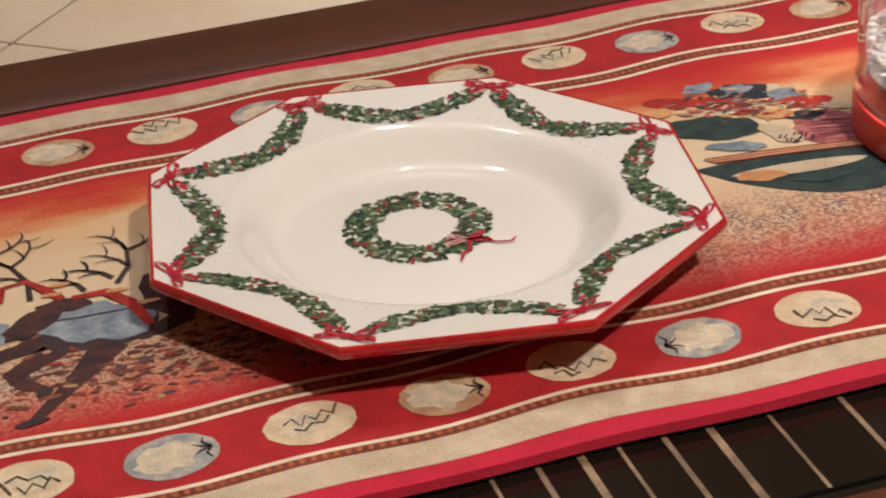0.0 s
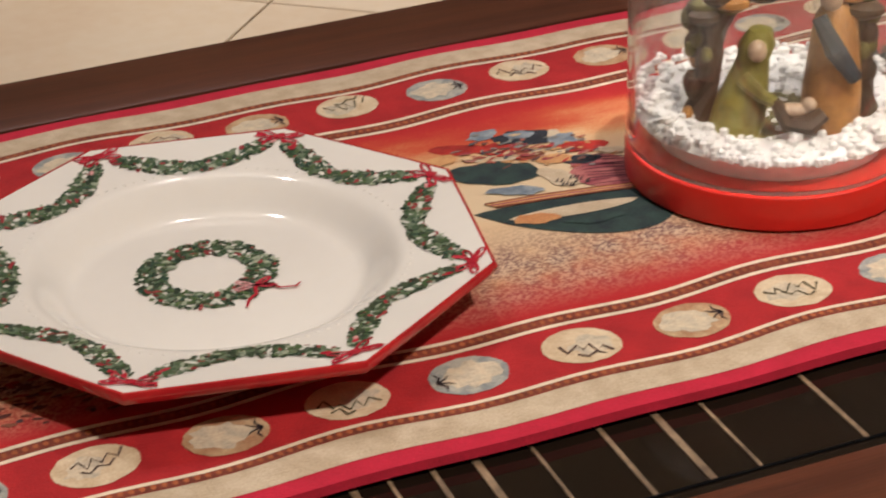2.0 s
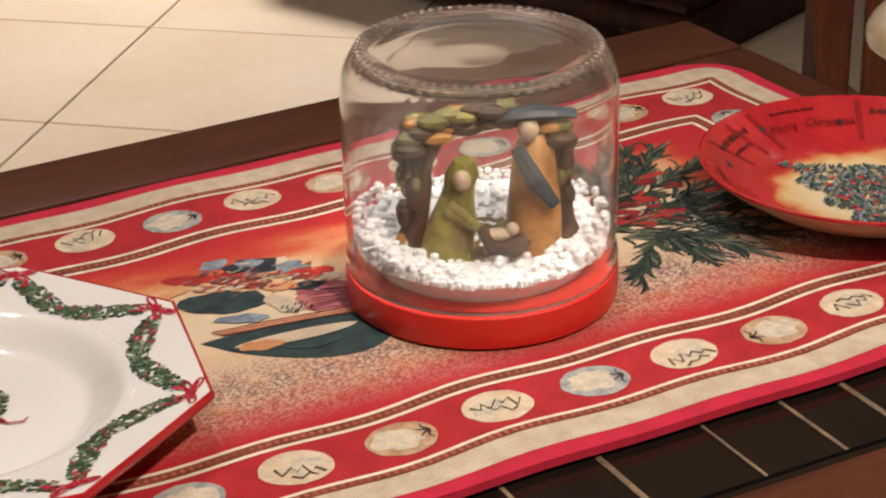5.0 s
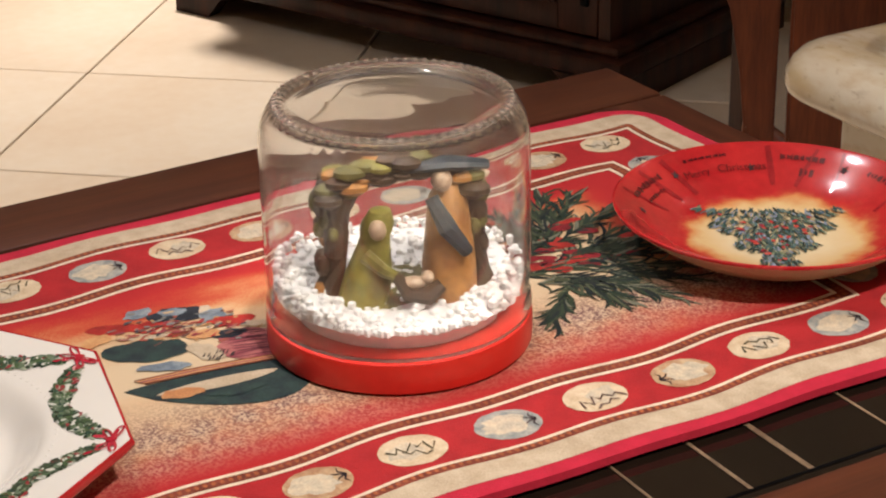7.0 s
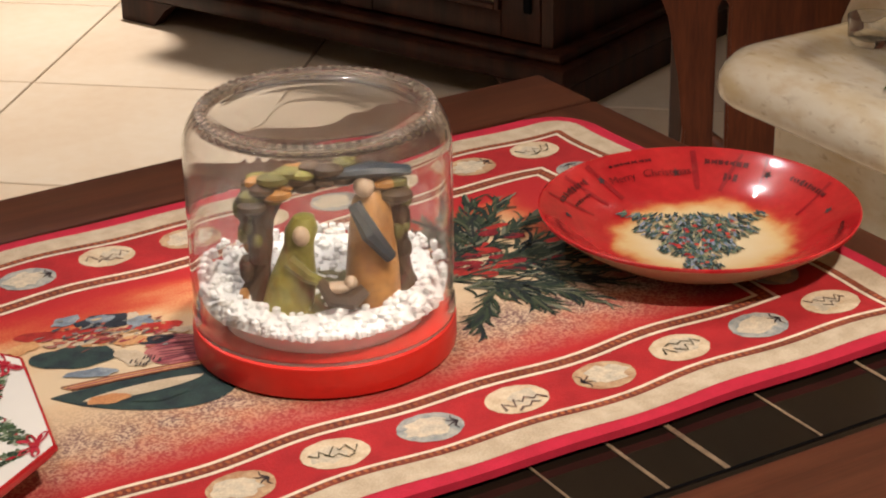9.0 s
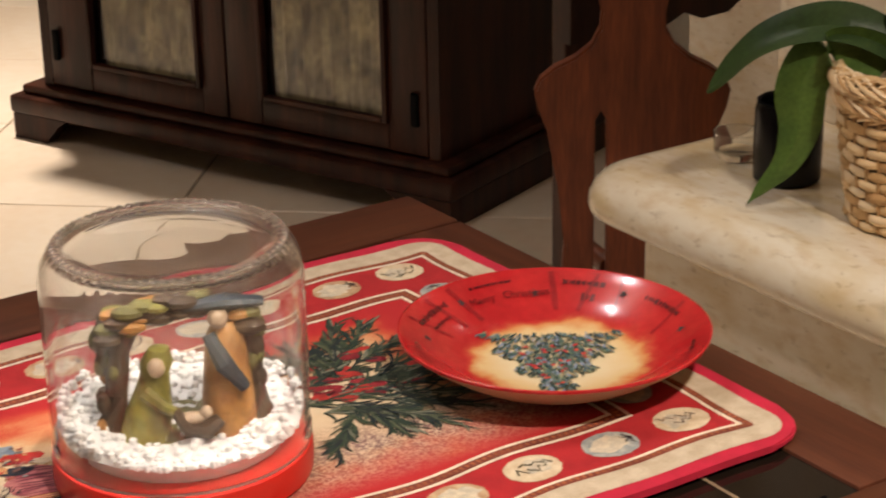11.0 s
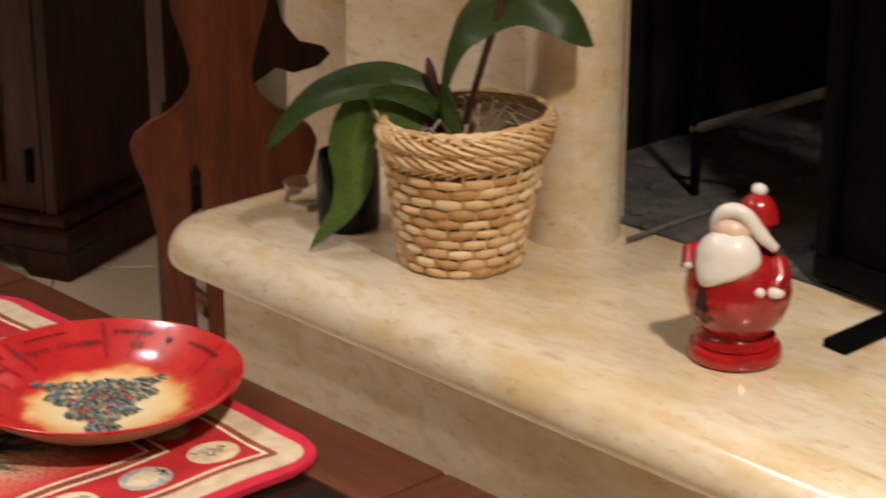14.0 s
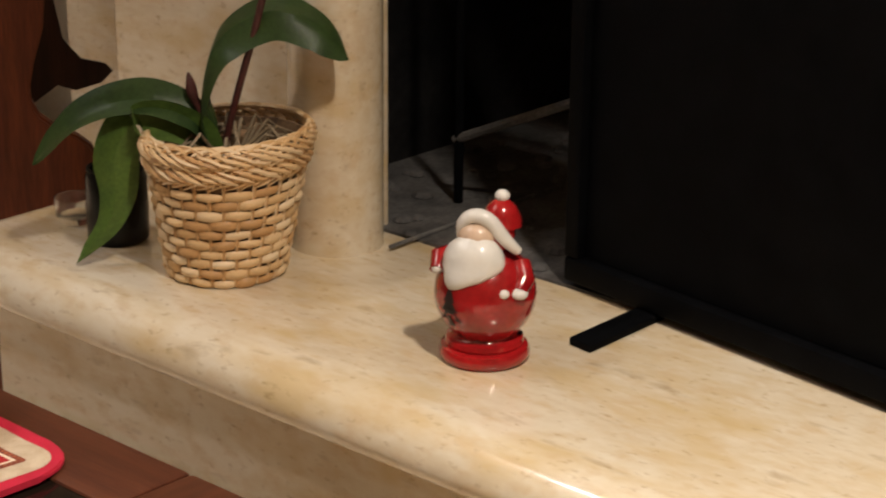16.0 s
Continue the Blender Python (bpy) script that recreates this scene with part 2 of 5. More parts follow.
def ball(bm, place, r, squash=(1, 1, 1), n=8, m=None):
    one = bmesh.new()
    bmesh.ops.create_uvsphere(one, u_segments=n * 2, v_segments=n, radius=1)
    mm = Matrix.Translation(place) @ (m or Matrix()) @ Matrix.Diagonal((r * squash[0], r * squash[1], r * squash[2], 1))
    return join(bm, one, mm)


def ribbon(bm, pts, width, z):
    """A flat strip along (x, y) points; z is a height or a function of (x, y)."""
    h = z if callable(z) else (lambda x, y: z)
    left, right = [], []
    n = len(pts)
    for i, (x, y) in enumerate(pts):
        w = width[i] if isinstance(width, (list, tuple)) else width
        dx, dy = pts[min(i + 1, n - 1)][0] - pts[max(i - 1, 0)][0], pts[min(i + 1, n - 1)][1] - pts[max(i - 1, 0)][1]
        d = math.hypot(dx, dy) or 1
        ax, ay = -dy / d * w / 2, dx / d * w / 2
        left.append(bm.verts.new((x + ax, y + ay, h(x + ax, y + ay))))
        right.append(bm.verts.new((x - ax, y - ay, h(x - ax, y - ay))))
    for i in range(n - 1):
        bm.faces.new((right[i], right[i + 1], left[i + 1], left[i]))
    return bm


def blot(bm, x, y, rx, ry, turn, z, n=8, rough=0.0):
    """A flat leaf or spot."""
    h = z if callable(z) else (lambda a, b: z)
    c, s = math.cos(turn), math.sin(turn)
    vs = []
    for k in range(n):
        a = 2 * math.pi * k / n
        q = 1 + rough * (random.random() - 0.5)
        u, v = rx * q * math.cos(a), ry * q * math.sin(a)
        px, py = x + c * u - s * v, y + s * u + c * v
        vs.append(bm.verts.new((px, py, h(px, py))))
    bm.faces.new(vs)
    return bm


# ---- floor, walls, ceiling ----
TOP, RUN, SLAB = 0.447, 0.452, 0.40
bm = box(-3.2, 2.1, -3.2, 3.8, -0.12, -0.004)
floor = tagged(part("floor", bm, GROUT), "cream ceramic tile floor laid diagonally with thin grout", "floor", kind="structure")
for name, b in (("wall_east", (1.83, 1.95, -3.2, 3.8)), ("wall_west", (-3.32, -3.2, -3.2, 3.8)), ("wall_north", (-3.32, 1.95, 3.8, 3.92)), ("wall_south", (-3.32, 1.95, -3.32, -3.2))):
    if name != "wall_east":
        tagged(part(name, box(*b, -0.02, 2.4), WALL), "plain cream plastered wall", "wall", kind="structure")
# the east wall leaves the fireplace's recess free
bm = box(1.83, 1.95, 0.45, 3.8, -0.02, 2.4)
bm = box(1.83, 1.95, -3.2, -1.25, -0.02, 2.4, bm=bm)
bm = box(1.83, 1.95, -1.25, 0.45, 1.2, 2.4, bm=bm)
tagged(part("wall_east", bm, WALL), "plain cream plastered wall round the fireplace", "wall", kind="structure")
tagged(part("ceiling", box(-3.32, 2.1, -3.32, 3.92, 2.42, 2.5), WALL), "plain cream ceiling", "ceiling", kind="structure")

# ---- coffee table ----
table = thing("coffee_table", "low dark walnut coffee table with smoked glass insets", "table")
X0, X1, Y0, Y1 = -0.56, 0.645, -0.322, 0.336
part("rail", box(X0, X1, Y0, -0.241, TOP - 0.045, TOP, 0.004), WOOD, table, smooth=True)
part("rail", box(X0, X1, 0.262, Y1, TOP - 0.045, TOP, 0.004), WOOD, table, smooth=True)
part("rail", box(0.579, X1, -0.240, 0.261, TOP - 0.045, TOP - 0.0005, 0.003), WOOD_Y, table, smooth=True)
part("rail", box(X0, X0 + 0.066, -0.240, 0.261, TOP - 0.045, TOP - 0.0005, 0.003), WOOD_Y, table, smooth=True)
part("glass_inset", box(X0 + 0.066, 0.579, -0.2405, 0.2615, TOP - 0.012, TOP - 0.003), SMOKED, table, "dark smoked glass inset")
for x in (X0 + 0.03, X1 - 0.10):
    for y in (Y0 + 0.03, Y1 - 0.10):
        part("leg", box(x, x + 0.065, y, y + 0.065, 0, TOP - 0.046, 0.004), WOOD, table, smooth=True)

# ---- fireplace ----
def outline(x0, x1, y0, y1, r, n=8):
    """A rectangle whose front corners (x0) are rounded."""
    pts = [(x1, y0), (x1, y1)]
    pts += [(x0 + r - r * math.sin(a), y1 - r + r * math.cos(a)) for a in (i * math.pi / 2 / n for i in range(n + 1))]
    pts += [(x0 + r - r * math.cos(a), y0 + r - r * math.sin(a)) for a in (i * math.pi / 2 / n for i in range(n + 1))]
    return pts


def stacked(layers):
    """A closed solid from outlines of one length, each with its height."""
    bm = bmesh.new()
    rings = [[bm.verts.new((x, y, z)) for x, y in pts] for pts, z in layers]
    n = len(rings[0])
    bm.faces.new(rings[0])
    bm.faces.new(rings[-1])
    for a, b in zip(rings, rings[1:]):
        for i in range(n):
            bm.faces.new((a[i], a[(i + 1) % n], b[(i + 1) % n], b[i]))
    bmesh.ops.recalc_face_normals(bm, faces=bm.faces[:])
    return bm


fireplace = thing("fireplace", "cream marble fireplace with a rounded hearth slab", "fireplace", kind="structure")
layers = []
for inset, h in ((0.016, 0.0), (0.008, 0.002), (0.002, 0.008), (0.0, 0.017), (0.001, 0.026), (0.006, 0.037), (0.014, 0.046), (0.025, 0.0515), (0.037, 0.054)):
    layers.append((outline(0.905 + inset, 1.83, -1.6 + inset, 0.440 - inset, 0.062 - inset), SLAB - 0.048 + h * 0.048 / 0.054))
part("hearth_slab", stacked(layers), MARBLE, fireplace, smooth=True)
part("hearth_base", stacked([(outline(0.954, 1.81, -1.6, 0.381, 0.008), 0.0), (outline(0.954, 1.81, -1.6, 0.381, 0.008), SLAB - 0.0485)]), MARBLE, fireplace, smooth=True)
bm = lathe([(0, SLAB - 0.001), (0.0455, SLAB - 0.001), (0.0455, 1.2), (0, 1.2)], 40, at=(1.171, 0.117, 0))
part("column", bm, MARBLE, fireplace, smooth=True)
part("surround_panel", box(1.178, 1.24, 0.112, 0.45, SLAB - 0.001, 1.2, 0.003), MARBLE, fireplace)
part("breast", box(1.50, 1.82, 0.4505, 0.95, 0.0, 1.2, 0.003), MARBLE, fireplace)
part("surround_return", box(1.2405, 1.82, 0.30, 0.45, 0.0, 1.2), MARBLE, fireplace)
part("lintel", box(1.13, 1.82, -1.25, 0.45, 1.201, 1.3, 0.006), MARBLE, fireplace)
part("firebox_back", box(1.80, 1.86, -1.25, 0.29, SLAB - 0.002, 1.2), SOOT, fireplace)
part("firebox_side", box(1.242, 1.80, 0.25, 0.2995, SLAB - 0.002, 1.2), SOOT, fireplace)
part("firebox_side", box(1.19, 1.80, -1.4, -1.2, SLAB - 0.002, 1.2), SOOT, fireplace)
bm = box(1.225, 1.80, -1.2, 0.2495, SLAB - 0.01, SLAB + 0.003)
part("firebox_floor", bm, ASH, fireplace, "grey ash on the firebox floor")
bm = bmesh.new()
for k in range(140):
    x, y = random.uniform(1.23, 1.62), random.uniform(-0.6, 0.22)
    ball(bm, (x, y, SLAB + 0.004), random.uniform(0.004, 0.013), (1, 1, 0.5), 4)
tagged(part("ash", bm, ASH, fireplace), kind="stuff")

part("sill_strip", box(1.185, 1.45, 0.058, 0.062, SLAB + 0.0032, SLAB + 0.007, 0.001), mat("ashy_iron", (0.15, 0.145, 0.14), 0.7, fine=200, spread=0.25), fireplace, "ash-dusted iron strip")

grate = thing("fire_grate", "dark iron grate inside the sooty firebox", "grate")
for y in (0.107, -0.55):
    part("post", tube(((1.338, y, SLAB + 0.003), (1.338, y, 0.95)), 0.005, 8), BLACK, grate, smooth=True)
part("bar", tube(((1.338, 0.112, 0.469), (1.338, -0.046, 0.540), (1.338, -0.30, 0.655)), [0.005] * 3, 8), ASH, grate, "ash-grey iron bar", smooth=True)
part("bar", tube(((1.338, 0.112, 0.80), (1.338, -0.555, 0.80)), 0.005, 8), BLACK, grate, smooth=True)

screen = thing("fire_screen", "black metal fire screen standing on the marble hearth", "fire screen")
part("mesh_panel", box(1.206, 1.211, -0.80, -0.148, 0.432, 1.0), BLACK, screen)
part("bottom_rail", box(1.194, 1.223, -0.82, -0.13, 0.408, 0.431, 0.003), BLACK, screen, smooth=True)
part("side_rail", box(1.194, 1.223, -0.147, -0.13, 0.4315, 1.0, 0.003), BLACK, screen, smooth=True)
part("side_rail", box(1.194, 1.223, -0.82, -0.803, 0.4315, 1.0, 0.003), BLACK, screen, smooth=True)
for y in (-0.232, -0.70):
    part("foot", box(1.102, 1.282, y - 0.013, y + 0.013, SLAB, SLAB + 0.0075, 0.002), BLACK, screen, smooth=True)

for ob in screen.children:
    for v in ob.data.vertices:
        v.co.x, v.co.y = v.co.x + 0.028 + (v.co.y + 0.13) * 0.135, v.co.y + 0.008

# ---- cabinet ----
ang = math.atan2(-0.792, 0.321)
cab = thing("display_cabinet", "dark wooden cabinet with two glazed doors on bracket feet", "cabinet", Matrix.Translation((1.0054, 1.9934, 0)) @ Matrix.Rotation(ang, 4, "Z"))
part("plinth", box(-0.03, 0.90, 0.0, 0.48, 0.042, 0.072, 0.006), CAB, cab, smooth=True)
part("plinth_moulding", box(-0.012, 0.885, 0.015, 0.47, 0.0725, 0.088, 0.005), CAB, cab, smooth=True)


def bracket(flip):
    pts = [(0, 0), (0.075, 0), (0.105, 0.030), (0.125, 0.0415), (0, 0.0415)]
    bm = bmesh.new()
    low = [bm.verts.new(((x if not flip else 0.87 - x) - (0.026 if not flip else -0.026), 0.004, z)) for x, z in pts]
    top = [bm.verts.new((v.co.x, 0.03, v.co.z)) for v in low]
    bm.faces.new(low)
    bm.faces.new(top[::-1])
    for i in range(5):
        bm.faces.new((low[i], low[(i + 1) % 5], top[(i + 1) % 5], top[i]))
    bmesh.ops.recalc_face_normals(bm, faces=bm.faces[:])
    return bm


for flip in (False, True):
    part("bracket_foot", bracket(flip), CAB, cab)
for x in (-0.026, 0.866):
    part("side_foot", box(x, x + 0.03, 0.031, 0.47, 0, 0.0415), CAB, cab)
CT = 0.90
part("side_panel", box(0.03, 0.05, 0.03, 0.46, 0.0885, CT), CAB, cab)
part("side_panel", box(0.84, 0.86, 0.03, 0.46, 0.0885, CT), CAB, cab)
part("back_panel", box(0.051, 0.839, 0.44, 0.46, 0.0885, CT), CAB, cab)
part("bottom_board", box(0.051, 0.839, 0.055, 0.439, 0.0885, 0.105), CAB, cab)
part("shelf", box(0.051, 0.839, 0.09, 0.439, 0.56, 0.575), CAB, cab)
part("top_board", box(0.0, 0.89, 0.0, 0.48, CT + 0.0005, CT + 0.03, 0.006), CAB, cab, smooth=True)
PANE = glass("cabinet_glass", (0.92, 0.94, 0.90), 0.02)
for a, b, ga, gb in ((0.052, 0.443, 0.145, 0.392), (0.447, 0.838, 0.515, 0.766)):
    door = part("door", box(a, ga, 0.028, 0.05, 0.092, CT - 0.01, 0.003), CAB, cab, smooth=True)
    part("stile", box(gb, b, 0.028, 0.05, 0.092, CT - 0.01, 0.003), CAB, door, smooth=True)
    part("bottom_rail", box(ga + 0.0005, gb - 0.0005, 0.029, 0.05, 0.092, 0.132, 0.003), CAB, door, smooth=True)
    part("top_rail", box(ga + 0.0005, gb - 0.0005, 0.029, 0.05, CT - 0.07, CT - 0.01, 0.003), CAB, door, smooth=True)
    for q0, q1 in ((ga, ga + 0.009), (gb - 0.009, gb)):
        part("glazing_bead", box(q0, q1, 0.022, 0.034, 0.1325, CT - 0.071, 0.002), CAB, door)
    part("glazing_bead", box(ga + 0.0095, gb - 0.0095, 0.022, 0.034, 0.1325, 0.141, 0.002), CAB, door)
    pane = part("pane", box(ga + 0.001, gb - 0.001, 0.037, 0.040, 0.1415, CT - 0.0715), PANE, door, "clear glass pane")
    pane.visible_shadow = False
    hx = a + 0.012 if a < 0.2 else b - 0.027
    part("hinge", box(hx, hx + 0.014, 0.021, 0.0275, 0.135, 0.185, 0.003), BLACK, door, "dark iron hinge")
# added pleated sheets behind the panes, mottled to imitate reflections of the floor
PANE_REFLECTION = mat("net_curtain", (0.56, 0.44, 0.24), 0.9, scale=17, fine=110, second=(0.13, 0.085, 0.045), spread=0.3, contrast=0.55, stretch=(1.6, 1, 0.8))
for g0, g1 in ((0.147, 0.390), (0.517, 0.764)):
    bm = bmesh.new()
    cols = []
    for i in range(90):
        x = g0 + (g1 - g0) * i / 89
        y = 0.060 + 0.006 * math.sin(i * 0.95) + 0.003 * math.sin(i * 0.37 + 1)
        cols.append((bm.verts.new((x, y, 0.11)), bm.verts.new((x, y + 0.002 * math.sin(i), 0.6)), bm.verts.new((x, y, CT - 0.05))))
    for p, q in zip(cols, cols[1:]):
        bm.faces.new((p[0], q[0], q[1], p[1]))
        bm.faces.new((p[1], q[1], q[2], p[2]))
    part("net_curtain", bm, PANE_REFLECTION, cab, "pleated mottled sheet standing in for reflections in the pane", smooth=True)

for ob in cab.children_recursive:
    for v in ob.data.vertices:
        v.co.x *= 0.919

# ---- carved bench ----
bench = thing("carved_bench", "reddish brown bench with carved plank ends", "bench")


def carved(y, thick, cx):
    """A plank end: broad foot with a slot, rounded shoulders, a narrow waist."""
    half = [(0.060, 0.66), (0.064, 0.58), (0.055, 0.50), (0.042, 0.459), (0.036, 0.430), (0.037, 0.412), (0.046, 0.394), (0.064, 0.379), (0.088, 0.367), (0.104, 0.354), (0.110, 0.340), (0.106, 0.320), (0.096, 0.294), (0.083, 0.225), (0.076, 0.158), (0.079, 0.11), (0.092, 0.04), (0.092, 0.0)]
    slot = [(-0.042, 0.0), (-0.041, 0.305), (-0.035, 0.316), (-0.029, 0.307), (-0.027, 0.0)]
    pts = [(-a, b) for a, b in half] + slot + [(a, b) for a, b in half][::-1]
    bm = bmesh.new()
    lo = [bm.verts.new((cx + x, y, z)) for x, z in pts]
    bm.faces.new(lo)
    ext = bmesh.ops.extrude_face_region(bm, geom=bm.faces[:])
    bmesh.ops.translate(bm, vec=(0, thick, 0), verts=[g for g in ext["geom"] if isinstance(g, bmesh.types.BMVert)])
    bmesh.ops.recalc_face_normals(bm, faces=bm.faces[:])
    rim = [e for e in bm.edges if len(e.link_faces) == 2 and abs(e.link_faces[0].normal.dot(e.link_faces[1].normal)) < 0.3 and abs(e.verts[0].co.y - e.verts[1].co.y) < 1e-5]
    bmesh.ops.bevel(bm, geom=rim, offset=0.003, segments=2, affect="EDGES")
    return bm


bm = carved(0.0, 0.022, 0.0)
bmesh.ops.transform(bm, matrix=pose(1.226, 0.728, 0, 0, 0, -36), verts=bm.verts[:])
part("plank_end", bm, CHAIR, bench, smooth=True)
back = [(1.03, 0.78), (1.19, 0.78), (1.185, 0.56), (1.197, 0.505), (1.222, 0.476), (1.258, 0.464), (1.268, 0.453), (1.250, 0.442), (1.212, 0.440), (1.186, 0.451), (1.152, 0.437), (1.125, 0.448), (1.09, 0.44), (1.03, 0.44)]
bm = bmesh.new()
lo = [bm.verts.new((-0.004 + (x + 0.08) * 1.10, 0.83, 0.988 - (1 - z) * 1.10)) for x, z in back]
bm.faces.new(lo)
ext = bmesh.ops.extrude_face_region(bm, geom=bm.faces[:])
bmesh.ops.translate(bm, vec=(0, 0.02, 0), verts=[g for g in ext["geom"] if isinstance(g, bmesh.types.BMVert)])
bmesh.ops.recalc_face_normals(bm, faces=bm.faces[:])
# the darker cabinet wood paints in the shade on this part of the bench
part("backrest", bm, CAB, bench, "scalloped back board, darkened to stand for shade", smooth=True)
part("back_post", box(1.227, 1.267, 0.851, 0.88, 0.0, 0.78, 0.004), CAB, bench)
part("stretcher", tube([(1.222, 0.76, 0.12), (1.247, 0.855, 0.12)], 0.012, 10), CHAIR, bench, smooth=True)

# ---- reflections in the table glass, painted as pale lines ----
GLASS_REFLECTION = mat("pale_reflection", (0.30, 0.21, 0.13), 0.4, scale=40, fine=300, second=(0.12, 0.08, 0.05), spread=0.3)
for k, x in enumerate((-0.13, -0.066, -0.03, -0.012, 0.005, 0.020, 0.038, 0.056, 0.080, 0.110, 0.135, 0.156, 0.204, 0.255, 0.312, 0.357, 0.393, 0.452, 0.520)):
    w = (0.0011, 0.0016, 0.0008)[k % 3]
    part("inlay_line", box(x - w, x + w, -0.234, 0.255, TOP - 0.0029, TOP - 0.0024), GLASS_REFLECTION, table, "thin pale line painted for a reflection")
part("inlay_line", box(-0.4, 0.56, -0.2345, -0.2330, TOP - 0.0029, TOP - 0.0022), BLACK, table)

# ---- runner ----
runner = thing("table_runner", "red tapestry table runner with baubles, sleigh and reindeer, lying flat", "table runner")
XL, XR, YN, YF = -0.50, 0.612, -0.184, 0.250


def wave(x, k):
    return k * (0.0020 * math.sin(2 * math.pi * x / 0.1054 + 0.6) + 0.0018 * math.sin(2 * math.pi * x / 0.231 + 1.1))


def runpath(d, r=0.0004, amp=1.0):
    """The runner's outline drawn in by d; the far hem is a little deeper than the near one."""
    x0, x1, y0, y1 = XL + d, XR - d, YN + d * 0.98, YF - d * 1.11
    pts = []
    for cx, cy, a0 in ((x1 - r, y0 + r, -90), (x1 - r, y1 - r, 0), (x0 + r, y1 - r, 90), (x0 + r, y0 + r, 180)):
        arc = [(cx + r * math.cos(radians(a0 + 15 * i)), cy + r * math.sin(radians(a0 + 15 * i))) for i in range(7)]
        nxt = {-90: (x1, y1 - r), 0: (x0 + r, y1), 90: (x0, y0 + r), 180: (x1 - r, y0)}[a0]
        pts += arc
        n = 90 if a0 in (0, 180) else 24
        for i in range(1, n):
            f = i / n
            pts.append((arc[-1][0] + f * (nxt[0] - arc[-1][0]), arc[-1][1] + f * (nxt[1] - arc[-1][1])))
    out = []
    for x, y in pts:
        f = (y - y0) / (y1 - y0)
        out.append((x + (0.0015 * amp * math.sin(y * 60)), y + wave(x, amp) * (1 - f) + wave(x + 0.04, amp) * f))
    return out


def band(name, d0, d1, z, material, r0=0.0004, r1=0.0004, a0=1.0, a1=1.0, label=""):
    bm = bmesh.new()
    o = [bm.verts.new((x, y, z)) for x, y in runpath(d0, r0, a0)]
    i = [bm.verts.new((x, y, z)) for x, y in runpath(d1, r1, a1)]
    n = len(o)
    for k in range(n):
        bm.faces.new((o[k], o[(k + 1) % n], i[(k + 1) % n], i[k]))
    return part(name, bm, material, runner, label)


cloth = prism(runpath(0.005, 0.040, 0.35), TOP + 0.0003, RUN, 0.0012, 2)
part("cloth", cloth, REDRIM, runner, "crimson bound edge")
Z = RUN
band("cream_band", 0.0155, 0.0335, Z + 0.0003, CREAM, 0.026, 0.004, 0.7, 1.0, "cream woven border")
band("bauble_band", 0.0335, 0.090, Z + 0.00025, RED, 0.004, 0.0004, label="red woven border")
band("brown_braid", 0.0335, 0.0385, Z + 0.0005, BROWN, 0.004, 0.0004)
band("pale_line", 0.0385, 0.0410, Z + 0.0006, PALE)
band("pale_line", 0.0835, 0.0862, Z + 0.0006, PALE)
band("brown_braid", 0.0862, 0.0935, Z + 0.0005, BROWN)
band("pale_line", 0.0935, 0.0962, Z + 0.0006, PALE)

# beads woven into the braids
BEAD = mat("tan_thread", (0.46, 0.13, 0.05), 0.95, fine=700, spread=0.2)
bm = bmesh.new()
for d in (0.0362, 0.0900):
    pts = runpath(d)
    pts.append(pts[0])
    left_over = 0.0
    for (xa, ya), (xb, yb) in zip(pts, pts[1:]):
        step = math.hypot(xb - xa, yb - ya)
        q = left_over
        while q < step:
            f = q / step
            blot(bm, xa + f * (xb - xa), ya + f * (yb - ya), 0.0013, 0.0019, math.atan2(yb - ya, xb - xa), Z + 0.0008, 6)
            q += 0.0043
        left_over = q - step
tagged(part("braid_beading", bm, BEAD, runner), kind="stuff")


